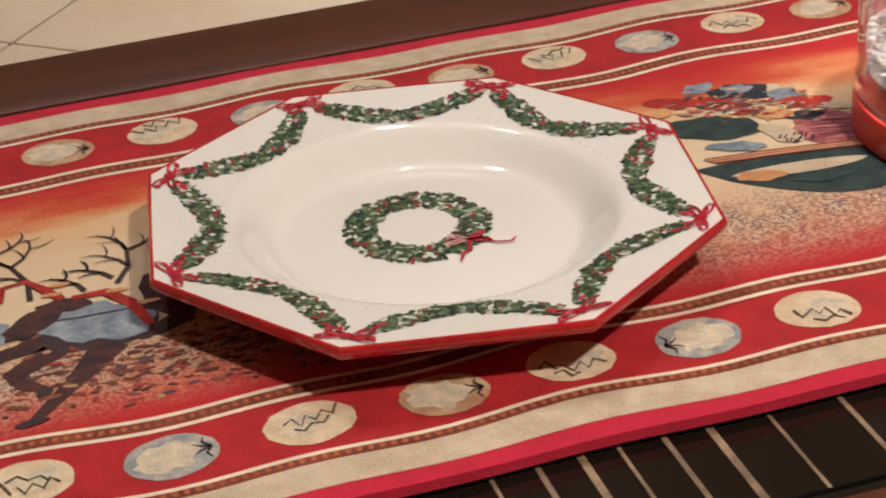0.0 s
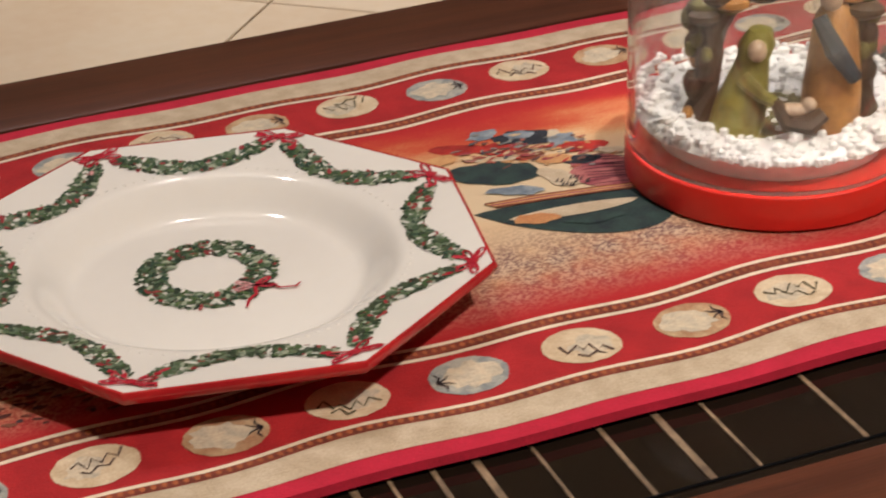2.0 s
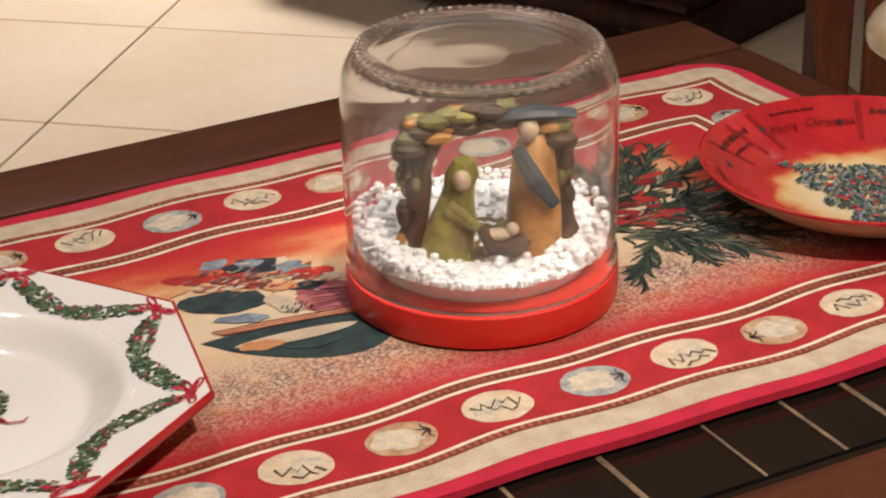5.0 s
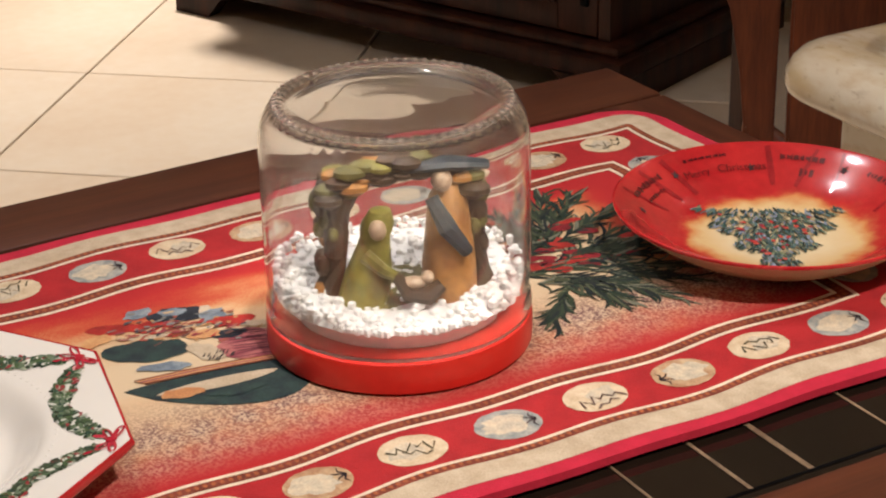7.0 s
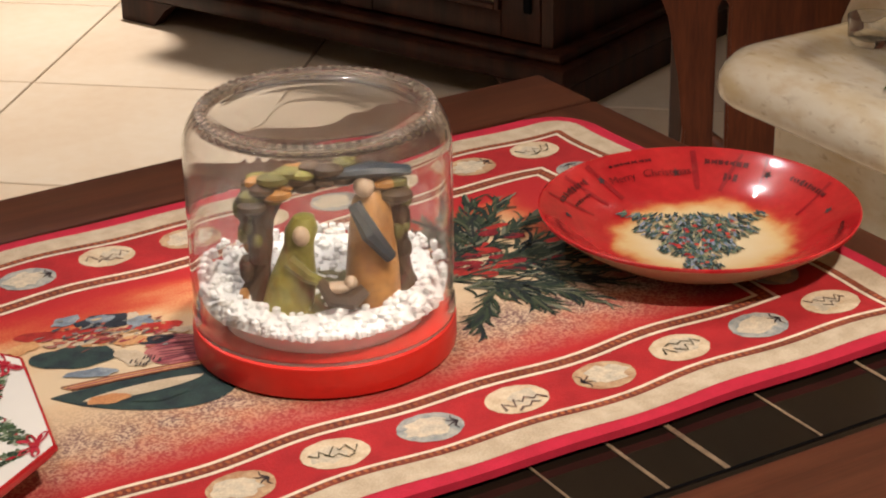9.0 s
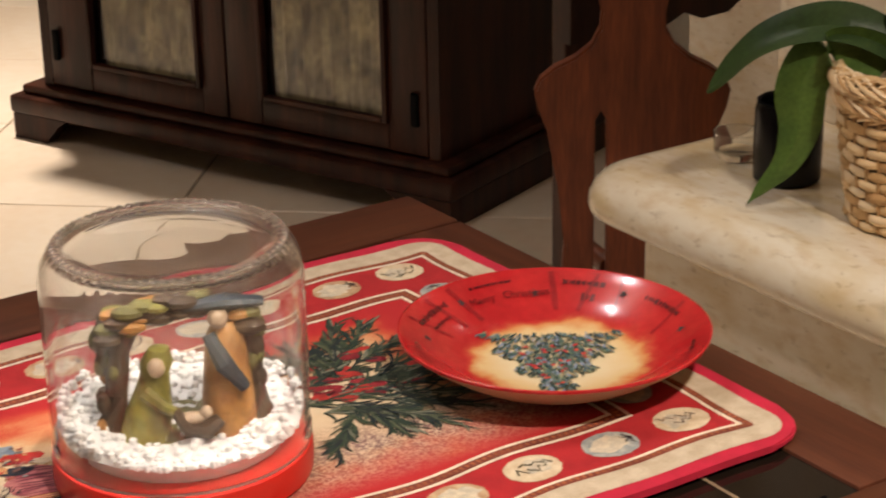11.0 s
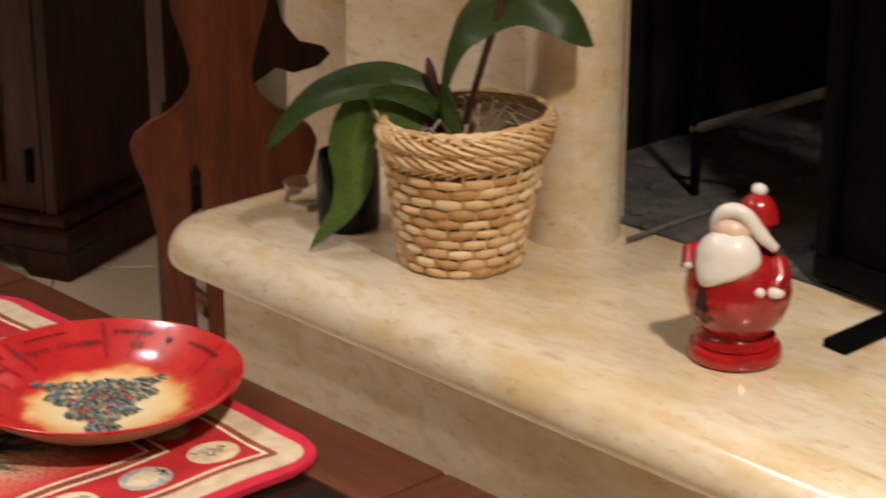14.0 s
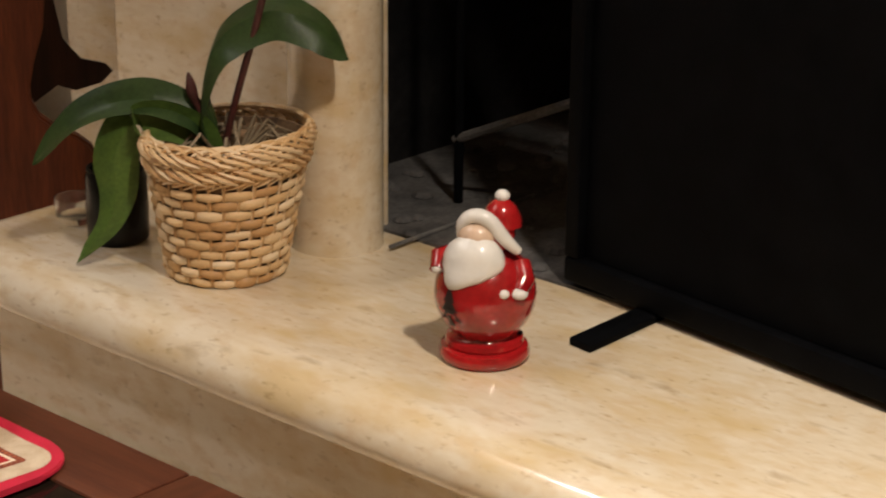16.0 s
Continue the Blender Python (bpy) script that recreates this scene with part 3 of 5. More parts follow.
def field():
    """The woven picture's ground: red at the rim, through orange to cream, speckled brown on one side."""
    m = bpy.data.materials.new("tapestry_field")
    m.use_nodes = True
    nt = m.node_tree
    p = nt.nodes["Principled BSDF"]
    p.inputs["Roughness"].default_value = 0.95
    tc, sep = nt.nodes.new("ShaderNodeTexCoord"), nt.nodes.new("ShaderNodeSeparateXYZ")
    nt.links.new(tc.outputs["Object"], sep.inputs["Vector"])

    def math_node(op, a, b):
        n = nt.nodes.new("ShaderNodeMath")
        n.operation = op
        for s, v in zip(n.inputs, (a, b)):
            if isinstance(v, (int, float)):
                s.default_value = v
            else:
                nt.links.new(v, s)
        return n.outputs[0]

    def tex(scale, detail, stretch=(1, 1, 1)):
        mp, n = nt.nodes.new("ShaderNodeMapping"), nt.nodes.new("ShaderNodeTexNoise")
        mp.inputs["Scale"].default_value = stretch
        n.inputs["Scale"].default_value, n.inputs["Detail"].default_value = scale, detail
        nt.links.new(tc.outputs["Object"], mp.inputs["Vector"])
        nt.links.new(mp.outputs["Vector"], n.inputs["Vector"])
        return n.outputs["Fac"]

    x, y = sep.outputs["X"], sep.outputs["Y"]
    near, far, end = math_node("ADD", y, 0.088), math_node("SUBTRACT", 0.143, y), math_node("MULTIPLY", math_node("SUBTRACT", 0.518, x), 1.25)
    near = math_node("MULTIPLY", near, 0.85)
    s = math_node("MINIMUM", math_node("MINIMUM", near, far), end)
    s = math_node("ADD", s, math_node("MULTIPLY", math_node("SUBTRACT", tex(22, 6, (0.6, 1.6, 1)), 0.5), 0.055))
    s = math_node("ADD", s, math_node("MULTIPLY", math_node("SUBTRACT", tex(900, 2), 0.5), 0.030))
    ramp = nt.nodes.new("ShaderNodeValToRGB")
    stops = ((0.0, (0.44, 0.014, 0.018)), (0.20, (0.47, 0.022, 0.020)), (0.34, (0.54, 0.085, 0.035)), (0.48, (0.62, 0.27, 0.12)), (0.62, (0.66, 0.44, 0.25)), (1.0, (0.68, 0.53, 0.35)))
    for i, (q, c) in enumerate(stops):
        e = ramp.color_ramp.elements[i] if i < 2 else ramp.color_ramp.elements.new(q)
        e.position, e.color = q, (*c, 1)
    nt.links.new(math_node("MULTIPLY", s, 11.0), ramp.inputs["Fac"])
    # brown and violet flecks on the snow beneath the figures
    mask = math_node("MULTIPLY", math_node("SUBTRACT", 0.012, y), 24.0)
    mask = math_node("MINIMUM", math_node("MAXIMUM", mask, 0.0), 1.0)
    fade = math_node("MINIMUM", math_node("MAXIMUM", math_node("MULTIPLY", math_node("ADD", y, 0.080), 22.0), 0.0), 1.0)
    fleck = nt.nodes.new("ShaderNodeValToRGB")
    fleck.color_ramp.elements[0].position, fleck.color_ramp.elements[1].position = 0.44, 0.57
    fleck.color_ramp.elements[0].color, fleck.color_ramp.elements[1].color = (0.20, 0.105, 0.095, 1), (0.60, 0.43, 0.30, 1)
    nt.links.new(tex(620, 3), fleck.inputs["Fac"])
    mix = nt.nodes.new("ShaderNodeMix")
    mix.data_type = "RGBA"
    nt.links.new(math_node("MULTIPLY", math_node("MULTIPLY", mask, fade), math_node("MULTIPLY", tex(60, 4), 1.75)), mix.inputs["Factor"])
    nt.links.new(ramp.outputs["Color"], mix.inputs["A"])
    nt.links.new(fleck.outputs["Color"], mix.inputs["B"])
    nt.links.new(mix.outputs["Result"], p.inputs["Base Color"])
    b = nt.nodes.new("ShaderNodeBump")
    b.inputs["Strength"].default_value, b.inputs["Distance"].default_value = 0.5, 0.0006
    nt.links.new(tex(1100, 2), b.inputs["Height"])
    nt.links.new(b.outputs["Normal"], p.inputs["Normal"])
    return m


bm = bmesh.new()
vs = [bm.verts.new((x, y, Z + 0.0003)) for x, y in runpath(0.0955)]
bm.faces.new(vs)
part("picture_field", bm, field(), runner, "woven ground fading from red to cream")

# baubles
BAUBLE = {"cream": mat("bauble_cream", (0.70, 0.57, 0.40), 0.95, scale=120, fine=800, second=(0.57, 0.43, 0.28), spread=0.14),
          "blue": mat("bauble_blue", (0.44, 0.42, 0.37), 0.95, scale=160, fine=800, second=(0.24, 0.26, 0.26), spread=0.16),
          "tan": mat("bauble_tan", (0.56, 0.40, 0.24), 0.95, scale=120, fine=800, second=(0.40, 0.22, 0.12), spread=0.16)}
DARK = mat("dark_thread", (0.055, 0.035, 0.040), 0.95, fine=700, spread=0.2)
ZIG = mat("grey_brown_thread", (0.17, 0.105, 0.085), 0.95, fine=700, spread=0.2)
PATCH = mat("bauble_highlight", (0.66, 0.55, 0.40), 0.95, scale=150, fine=800, second=(0.48, 0.42, 0.33), spread=0.16)
OLIVE = mat("olive_thread", (0.12, 0.10, 0.055), 0.95, fine=700, spread=0.2)


def bauble(x, y, sort, turn):
    x, y = x, y + wave(x, 0.7)
    bm = blot(bmesh.new(), x, y, 0.0178, 0.0156, turn, Z + 0.0006, 30, 0.05)
    one = part("bauble", bm, BAUBLE["cream" if sort == 0 else ("blue" if sort == 1 else "tan")], runner)
    bm = bmesh.new()
    c, s = math.cos(turn), math.sin(turn)
    if sort == 0:
        tone = blot(bmesh.new(), x + 0.004 * c, y + 0.004 * s, 0.0095, 0.0080, turn + 0.6, Z + 0.0007, 18, 0.5)
        part("shaded_patch", tone, PATCH, one)
        down = random.uniform(-0.006, 0.001)
        for run, size, low in ((9, 1.0, down), (5, 0.6, down + random.choice((-0.006, 0.006)))):
            start = -0.0130 * size + random.uniform(-0.003, 0.003) * (run < 9)
            pts = []
            for i in range(run):
                u = start + 0.026 * size * i / (run - 1) + random.uniform(-0.0010, 0.0010)
                v = low + size * (0.0038 if i % 2 else -0.0034) * random.uniform(0.45, 1.25) + 0.0018 * math.sin(i * 0.7 + x * 90)
                if math.hypot(u / 0.0178, v / 0.0156) < 0.95:
                    pts.append((x + c * u - s * v, y + s * u + c * v))
            if len(pts) > 1:
                ribbon(bm, pts, [random.uniform(0.0008, 0.0017) for q in pts], Z + 0.0009 + 0.00003 * run)
        part("zigzag", bm, ZIG if random.random() < 0.6 else OLIVE, one)
    else:
        blot(bm, x - 0.002 * c, y - 0.002 * s, 0.0125, 0.0100, turn + random.uniform(-0.3, 0.3), Z + 0.0008, 22, 0.42)
        part("pale_patch", bm, PATCH, one)
        bm = bmesh.new()
        for q in (-1.0, -0.4, 0.4, 1.0):
            px, py = x + c * 0.0150, y + s * 0.0150
            ribbon(bm, [(px, py), (px + 0.005 * math.cos(turn + q + math.pi), py + 0.005 * math.sin(turn + q + math.pi)), (px + 0.008 * math.cos(turn + 1.4 * q + math.pi), py + 0.008 * math.sin(turn + 1.4 * q + math.pi))], [0.0014, 0.0010, 0.0004], Z + 0.0010)
        part("bow", bm, DARK, one)


W = 0.0527
for j in range(19):
    sort = 0 if j % 2 == 0 else (1 if j % 4 == 1 else 2)
    bauble(0.548 - W * j, -0.1225, sort, random.uniform(-0.25, 0.25) + (math.pi if j % 3 == 0 else 0))
    bauble(0.542 - W * j, 0.185, 0 if j % 2 == 0 else (2 if j % 4 == 1 else 1), random.uniform(-0.25, 0.25) + (math.pi if j % 4 == 0 else 0))
for i in range(1, 6):
    bauble(0.546, -0.1225 + 0.0512 * i, 0 if i % 2 == 0 else 1, 1.5 + random.uniform(-0.2, 0.2))

# sleigh with parcels
TEAL = mat("teal_thread", (0.030, 0.058, 0.052), 0.95, scale=90, fine=700, second=(0.016, 0.028, 0.034), spread=0.2)
NAVY = mat("navy_thread", (0.028, 0.034, 0.050), 0.95, scale=90, fine=700, spread=0.2)
GREYB = mat("grey_blue_thread", (0.30, 0.34, 0.38), 0.95, scale=120, fine=800, second=(0.15, 0.19, 0.24), spread=0.2)
PINK = mat("rose_thread", (0.46, 0.16, 0.15), 0.95, scale=130, fine=700, second=(0.28, 0.06, 0.08), spread=0.25, stretch=(0.5, 1.5, 1))
ORANGE = mat("amber_thread", (0.64, 0.36, 0.16), 0.95, scale=60, fine=700, second=(0.50, 0.22, 0.09), spread=0.2)
SCAR = mat("scarlet_thread", (0.48, 0.030, 0.022), 0.95, scale=90, fine=700, spread=0.2)


def crescent(x0, x1, y0, y1, low, high, z, n=16):
    bm = bmesh.new()
    a, b = [], []
    for i in range(n + 1):
        f = i / n
        x, y = x0 + f * (x1 - x0), y0 + f * (y1 - y0)
        g = math.sin(math.pi * f) ** 0.6
        a.append(bm.verts.new((x + 0.3 * low * g, y - low * g, z)))
        b.append(bm.verts.new((x, y + high * g, z)))
    for i in range(n):
        bm.faces.new((a[i], a[i + 1], b[i + 1], b[i]))
    return bm


sleigh = part("sleigh", crescent(0.132, 0.230, 0.022, 0.008, 0.046, 0.004, Z + 0.0007), TEAL, runner, "dark teal woven sleigh")
part("sleigh_side", crescent(0.145, 0.212, 0.008, 0.001, 0.007, 0.005, Z + 0.0010), CREAM, sleigh)
part("sleigh_blush", blot(bmesh.new(), 0.158, 0.003, 0.011, 0.006, -0.2, Z + 0.0011, 14, 0.4), ORANGE, sleigh)
part("sleigh_mark", blot(bmesh.new(), 0.183, -0.010, 0.015, 0.0050, -0.15, Z + 0.0012, 14, 0.4), TEAL, sleigh)
for k, tone in enumerate((BROWN, ORANGE, PINK, ORANGE, BROWN)):
    part("sleigh_rim", ribbon(bmesh.new(), [(0.141 + 0.001 * k, 0.030 - 0.0015 * k), (0.170, 0.027 - 0.0015 * k), (0.198, 0.022 - 0.0014 * k), (0.229, 0.015 - 0.0013 * k)], 0.0016, Z + 0.0012), tone, sleigh)
part("seat", blot(bmesh.new(), 0.161, 0.062, 0.024, 0.0135, -0.45, Z + 0.00085, 20, 0.25), TEAL, runner, "navy woven seat back")
part("fur", blot(bmesh.new(), 0.160, 0.038, 0.014, 0.0055, -0.45, Z + 0.0011, 14, 0.4), GREYB, runner)
part("fur", blot(bmesh.new(), 0.187, 0.043, 0.008, 0.015, 0.3, Z + 0.0009, 16, 0.5), CREAM, runner)
bm = bmesh.new()
for k in range(14):
    x, y = 0.183 + 0.0011 * k, 0.030 + random.uniform(-0.002, 0.007)
    ribbon(bm, [(x, y), (x + 0.003, y + 0.004)], [0.0012, 0.0005], Z + 0.0012)
part("fur_shading", bm, DARK, runner)
part("blanket", blot(bmesh.new(), 0.214, 0.036, 0.023, 0.020, -0.45, Z + 0.0008, 24, 0.3), PINK, runner, "rose woven blanket")
bm = bmesh.new()
for k in range(11):
    y = 0.020 + 0.0036 * k
    ribbon(bm, [(0.197 + 0.0008 * k, y + 0.003), (0.213, y + random.uniform(-0.002, 0.002)), (0.231, y - 0.007)], [0.0006, random.uniform(0.0010, 0.0022), 0.0006], Z + 0.0010)
part("blanket_fold", bm, mat("plum_thread", (0.20, 0.045, 0.065), 0.95, fine=700, spread=0.2), runner)
PARCEL = {"red": SCAR, "blue": GREYB, "navy": NAVY, "tan": ORANGE, "cream": CREAM, "rose": PINK, "brown": BROWN}
for k, (x, y, rx, ry, turn, tone) in enumerate(((0.153, 0.099, 0.015, 0.007, -0.4, "red"), (0.172, 0.090, 0.013, 0.008, -0.5, "red"), (0.183, 0.077, 0.009, 0.007, -0.4, "brown"), (0.166, 0.080, 0.013, 0.004, -0.3, "cream"), (0.172, 0.111, 0.009, 0.006, 0.2, "blue"), (0.192, 0.098, 0.016, 0.010, -0.4, "navy"), (0.190, 0.102, 0.008, 0.005, -0.3, "blue"), (0.206, 0.092, 0.004, 0.010, -0.3, "cream"), (0.208, 0.084, 0.008, 0.010, -0.3, "blue"), (0.215, 0.071, 0.013, 0.008, -0.4, "red"), (0.206, 0.057, 0.011, 0.006, -0.5, "navy"), (0.193, 0.064, 0.010, 0.006, -0.4, "tan"), (0.226, 0.060, 0.010, 0.004, -0.5, "cream"), (0.140, 0.090, 0.010, 0.006, 0.4, "tan"))):
    part("parcel", blot(bmesh.new(), x, y, rx, ry, turn, Z + 0.0006 + 0.00004 * k, 14, 0.45), PARCEL[tone], runner)
bm = bmesh.new()
for k in range(130):
    x, y = 0.184 + random.gauss(0, 0.018), 0.080 + random.gauss(0, 0.009)
    blot(bm, x, y - 0.35 * (x - 0.18), random.uniform(0.0012, 0.0042), random.uniform(0.0007, 0.0016), random.uniform(-0.7, 0.7), Z + 0.00115 + 0.000001 * k, 7, 0.5)
tagged(part("woven_fleck", bm, island("parcel_threads", ((0.42, 0.04, 0.03), (0.07, 0.075, 0.09), (0.50, 0.27, 0.12), (0.22, 0.21, 0.20), (0.36, 0.10, 0.07), (0.58, 0.42, 0.26), (0.13, 0.06, 0.05), (0.40, 0.18, 0.14), (0.30, 0.05, 0.06)), 0.95), runner, "coloured flecks of thread"), kind="stuff")

# reindeer, with dark shading on the ground beneath
bm = bmesh.new()
for k in range(420):
    x, y = random.gauss(-0.120, 0.050), random.gauss(-0.048, 0.014)
    blot(bm, x, y, random.uniform(0.0012, 0.0036), random.uniform(0.0008, 0.0016), random.uniform(-0.4, 0.4), Z + 0.0005 + 0.000001 * k, 8, 0.5)
tagged(part("ground_shading", bm, island("ground_threads", ((0.10, 0.03, 0.025), (0.16, 0.05, 0.035), (0.24, 0.08, 0.05), (0.42, 0.26, 0.15), (0.11, 0.055, 0.06), (0.34, 0.05, 0.04)), 0.95), runner), kind="stuff")
CHEST = mat("chestnut_thread", (0.085, 0.030, 0.024), 0.95, scale=120, fine=700, second=(0.035, 0.018, 0.022), spread=0.25)
deer = part("reindeer", blot(bmesh.new(), -0.152, -0.007, 0.030, 0.021, -0.40, Z + 0.0007, 24, 0.25), DARK, runner, "dark woven reindeer with grey-blue saddle cloth")
part("saddle_cloth", blot(bmesh.new(), -0.150, -0.004, 0.026, 0.0165, -0.40, Z + 0.0009, 24, 0.3), GREYB, deer)
part("saddle_strap", ribbon(bmesh.new(), [(-0.172, 0.004), (-0.155, 0.002), (-0.134, 0.001)], [0.0006, 0.0014, 0.0010], Z + 0.0011), DARK, deer)
part("head", blot(bmesh.new(), -0.174, 0.005, 0.016, 0.0085, 0.75, Z + 0.00105, 16, 0.3), CHEST, deer)
part("neck", blot(bmesh.new(), -0.160, 0.016, 0.013, 0.006, -0.1, Z + 0.0010, 14, 0.3), CHEST, deer)
part("haunch", blot(bmesh.new(), -0.117, 0.006, 0.010, 0.024, 0.3, Z + 0.00065, 16, 0.3), CHEST, deer)
part("lead_cloth", blot(bmesh.new(), -0.197, 0.002, 0.016, 0.014, 0.2, Z + 0.0007, 16, 0.35), GREYB, deer)
part("hoof", blot(bmesh.new(), -0.183, -0.077, 0.007, 0.0028, 0.2, Z + 0.0010, 12, 0.3), DARK, deer)
part("hoof", blot(bmesh.new(), -0.176, -0.055, 0.004, 0.0030, 0.6, Z + 0.0010, 12, 0.3), DARK, deer)
for pts, w in ((((-0.168, -0.022), (-0.187, -0.037), (-0.185, -0.042), (-0.176, -0.053)), (0.014, 0.009, 0.007, 0.005)), (((-0.146, -0.026), (-0.158, -0.044), (-0.170, -0.060), (-0.182, -0.076)), (0.016, 0.011, 0.007, 0.005)), (((-0.172, -0.014), (-0.190, -0.018), (-0.212, -0.034)), (0.012, 0.010, 0.007)), (((-0.138, -0.022), (-0.126, -0.022), (-0.112, -0.014)), (0.010, 0.010, 0.012))):
    part("leg", ribbon(bmesh.new(), pts, list(w), Z + 0.0008), CHEST, deer)


def antler(bm, x, y, a, length, w):
    pts = [(x + length * f * math.cos(a + 0.5 * f), y + length * f * math.sin(a + 0.5 * f)) for f in (0, 0.35, 0.7, 1)]
    ribbon(bm, pts, [w, 0.85 * w, 0.65 * w, 0.3 * w], Z + 0.0011)
    if length > 0.016:
        for f, q in ((0.45, 0.8), (0.75, -0.7), (0.95, 0.6)):
            antler(bm, *pts[min(3, int(f * 3))], a + q, length * 0.5, w * 0.6)
    return bm


for x, y, a, size in ((-0.173, 0.027, 1.35, 0.052), (-0.136, 0.027, 0.95, 0.046), (-0.190, 0.050, 1.0, 0.042), (-0.150, 0.026, 1.7, 0.022), (-0.137, 0.033, 1.9, 0.022), (-0.205, 0.030, 1.5, 0.046)):
    part("antler", antler(bmesh.new(), x, y, a, size, 0.0027), DARK, deer)
bm = bmesh.new()
ribbon(bm, [(-0.156, 0.021), (-0.142, 0.021), (-0.133, 0.006), (-0.128, -0.017)], [0.004, 0.006, 0.006, 0.004], Z + 0.0012)
ribbon(bm, [(-0.186, 0.030), (-0.183, 0.044), (-0.173, 0.046), (-0.166, 0.034), (-0.160, 0.022)], [0.004, 0.003, 0.003, 0.005, 0.004], Z + 0.0012)
part("harness", bm, SCAR, deer)
bm = bmesh.new()
for x, y in ((-0.126, 0.004), (-0.160, 0.036), (-0.137, 0.020), (-0.164, 0.028)):
    blot(bm, x, y, 0.005, 0.0018, -0.1, Z + 0.0013, 10, 0.3)
part("harness_bell", bm, ORANGE, deer)

# pine sprigs with berries
NEEDLE = island("needle_threads", ((0.018, 0.034, 0.022), (0.034, 0.050, 0.026), (0.012, 0.018, 0.020), (0.075, 0.085, 0.045), (0.010, 0.018, 0.015), (0.024, 0.034, 0.022), (0.17, 0.17, 0.12)), 0.95)
BERRY = island("berry_threads", ((0.40, 0.025, 0.025), (0.30, 0.015, 0.03), (0.50, 0.06, 0.04)), 0.95)
bm = bmesh.new()
for x, y, a, length in ((0.395, 0.075, 0.75, 0.065), (0.405, 0.045, 0.15, 0.075), (0.385, 0.055, 1.2, 0.055), (0.395, 0.025, -0.35, 0.065), (0.385, 0.010, -0.75, 0.070), (0.370, 0.005, -1.35, 0.050), (0.375, 0.07, 2.0, 0.06), (0.36, 0.03, 2.9, 0.07), (0.365, 0.0, -2.3, 0.06), (0.40, 0.062, 0.45, 0.07), (0.40, 0.035, -0.10, 0.072), (0.385, 0.065, 1.6, 0.05), (0.39, 0.015, -0.55, 0.075), (0.38, 0.0, -1.05, 0.06), (0.395, 0.085, 1.0, 0.055), (0.345, 0.05, 0.1, 0.06), (0.34, 0.03, -0.2, 0.07), (0.345, 0.07, 0.5, 0.06), (0.35, 0.012, -0.5, 0.06), (0.37, 0.03, 0.2, 0.06), (0.365, 0.055, 0.6, 0.05), (0.36, 0.02, -0.9, 0.06), (0.38, 0.04, -0.3, 0.05)):
    length *= 0.82
    x, y = x + 0.034, y + 0.004
    ribbon(bm, [(x, y), (x + length * math.cos(a), y + length * math.sin(a))], 0.0016, Z + 0.0007)
    for i in range(48):
        f = random.uniform(0.0, 1.0)
        px, py = x + length * f * math.cos(a), y + length * f * math.sin(a)
        q = a + random.choice((-1, 1)) * random.uniform(0.15, 0.85) * (1 - 0.5 * f)
        ln, w = random.uniform(0.012, 0.025), random.uniform(0.0015, 0.0029)
        bend = random.uniform(-0.3, 0.3)
        ribbon(bm, [(px, py), (px + 0.5 * ln * math.cos(q), py + 0.5 * ln * math.sin(q)), (px + 0.8 * ln * math.cos(q + 0.5 * bend), py + 0.8 * ln * math.sin(q + 0.5 * bend)), (px + ln * math.cos(q + bend), py + ln * math.sin(q + bend))], [0.0014, w, 0.8 * w, 0.0005], Z + 0.0007 + 0.00001 * i)
sprig = part("pine_sprig", bm, NEEDLE, runner, "dark green woven pine sprig with red berries")
DARKBERRY = mat("dark_berry_thread", (0.27, 0.014, 0.022), 0.95, scale=90, fine=700, spread=0.2)
for k in range(36):
    a, r = random.uniform(0, 6.28), random.uniform(0.006, 0.046)
    part("berry", blot(bmesh.new(), 0.420 + 1.15 * r * math.cos(a), 0.050 + r * math.sin(a), random.uniform(0.005, 0.009), random.uniform(0.003, 0.005), random.uniform(-0.9, 0.1), Z + 0.00085 + 0.00001 * k, 10, 0.3), SCAR if k % 2 else DARKBERRY, sprig)


# the cloth has been pulled a little askew on the table
for ob in list(runner.children_recursive) + list(table.children_recursive):
    for v in ob.data.vertices:
        x, y = v.co.x, v.co.y
        v.co.x = 0.0040 + 1.0389 * x + 0.0312 * y - 0.0534 * x * y
        v.co.y = 0.0032 + 0.0025 * x + 0.9502 * y + 0.0614 * x * y

# ---- octagonal plate ----
plate = thing("octagonal_plate", "white octagonal ceramic plate with painted green garlands and red edge", "plate", pose(0, 0, RUN + 0.0013))
R8, RW = 0.1325, 0.089


def octr(a):
    """The octagon's radius, as a share of its corner's, with softened corners."""
    d = (math.degrees(a) - 56.2 + 22.5) % 45 - 22.5
    return math.cos(radians(22.5)) / math.cos(radians(22.5 - abs(d)))


def rim_z(x, y):
    """Height of the plate's upper face over its foot."""
    a, r = math.atan2(y, x), math.hypot(x, y)
    ro = R8 * octr(a)
    if r < 0.066:
        return 0.0075
    if r < RW:
        f = (r - 0.066) / (RW - 0.066)
        return 0.0075 + 0.0150 * (f * f * (3 - 2 * f))
    f = min(1.0, (r - RW) / max(0.005, ro - RW))
    return 0.0225 + 0.0050 * f


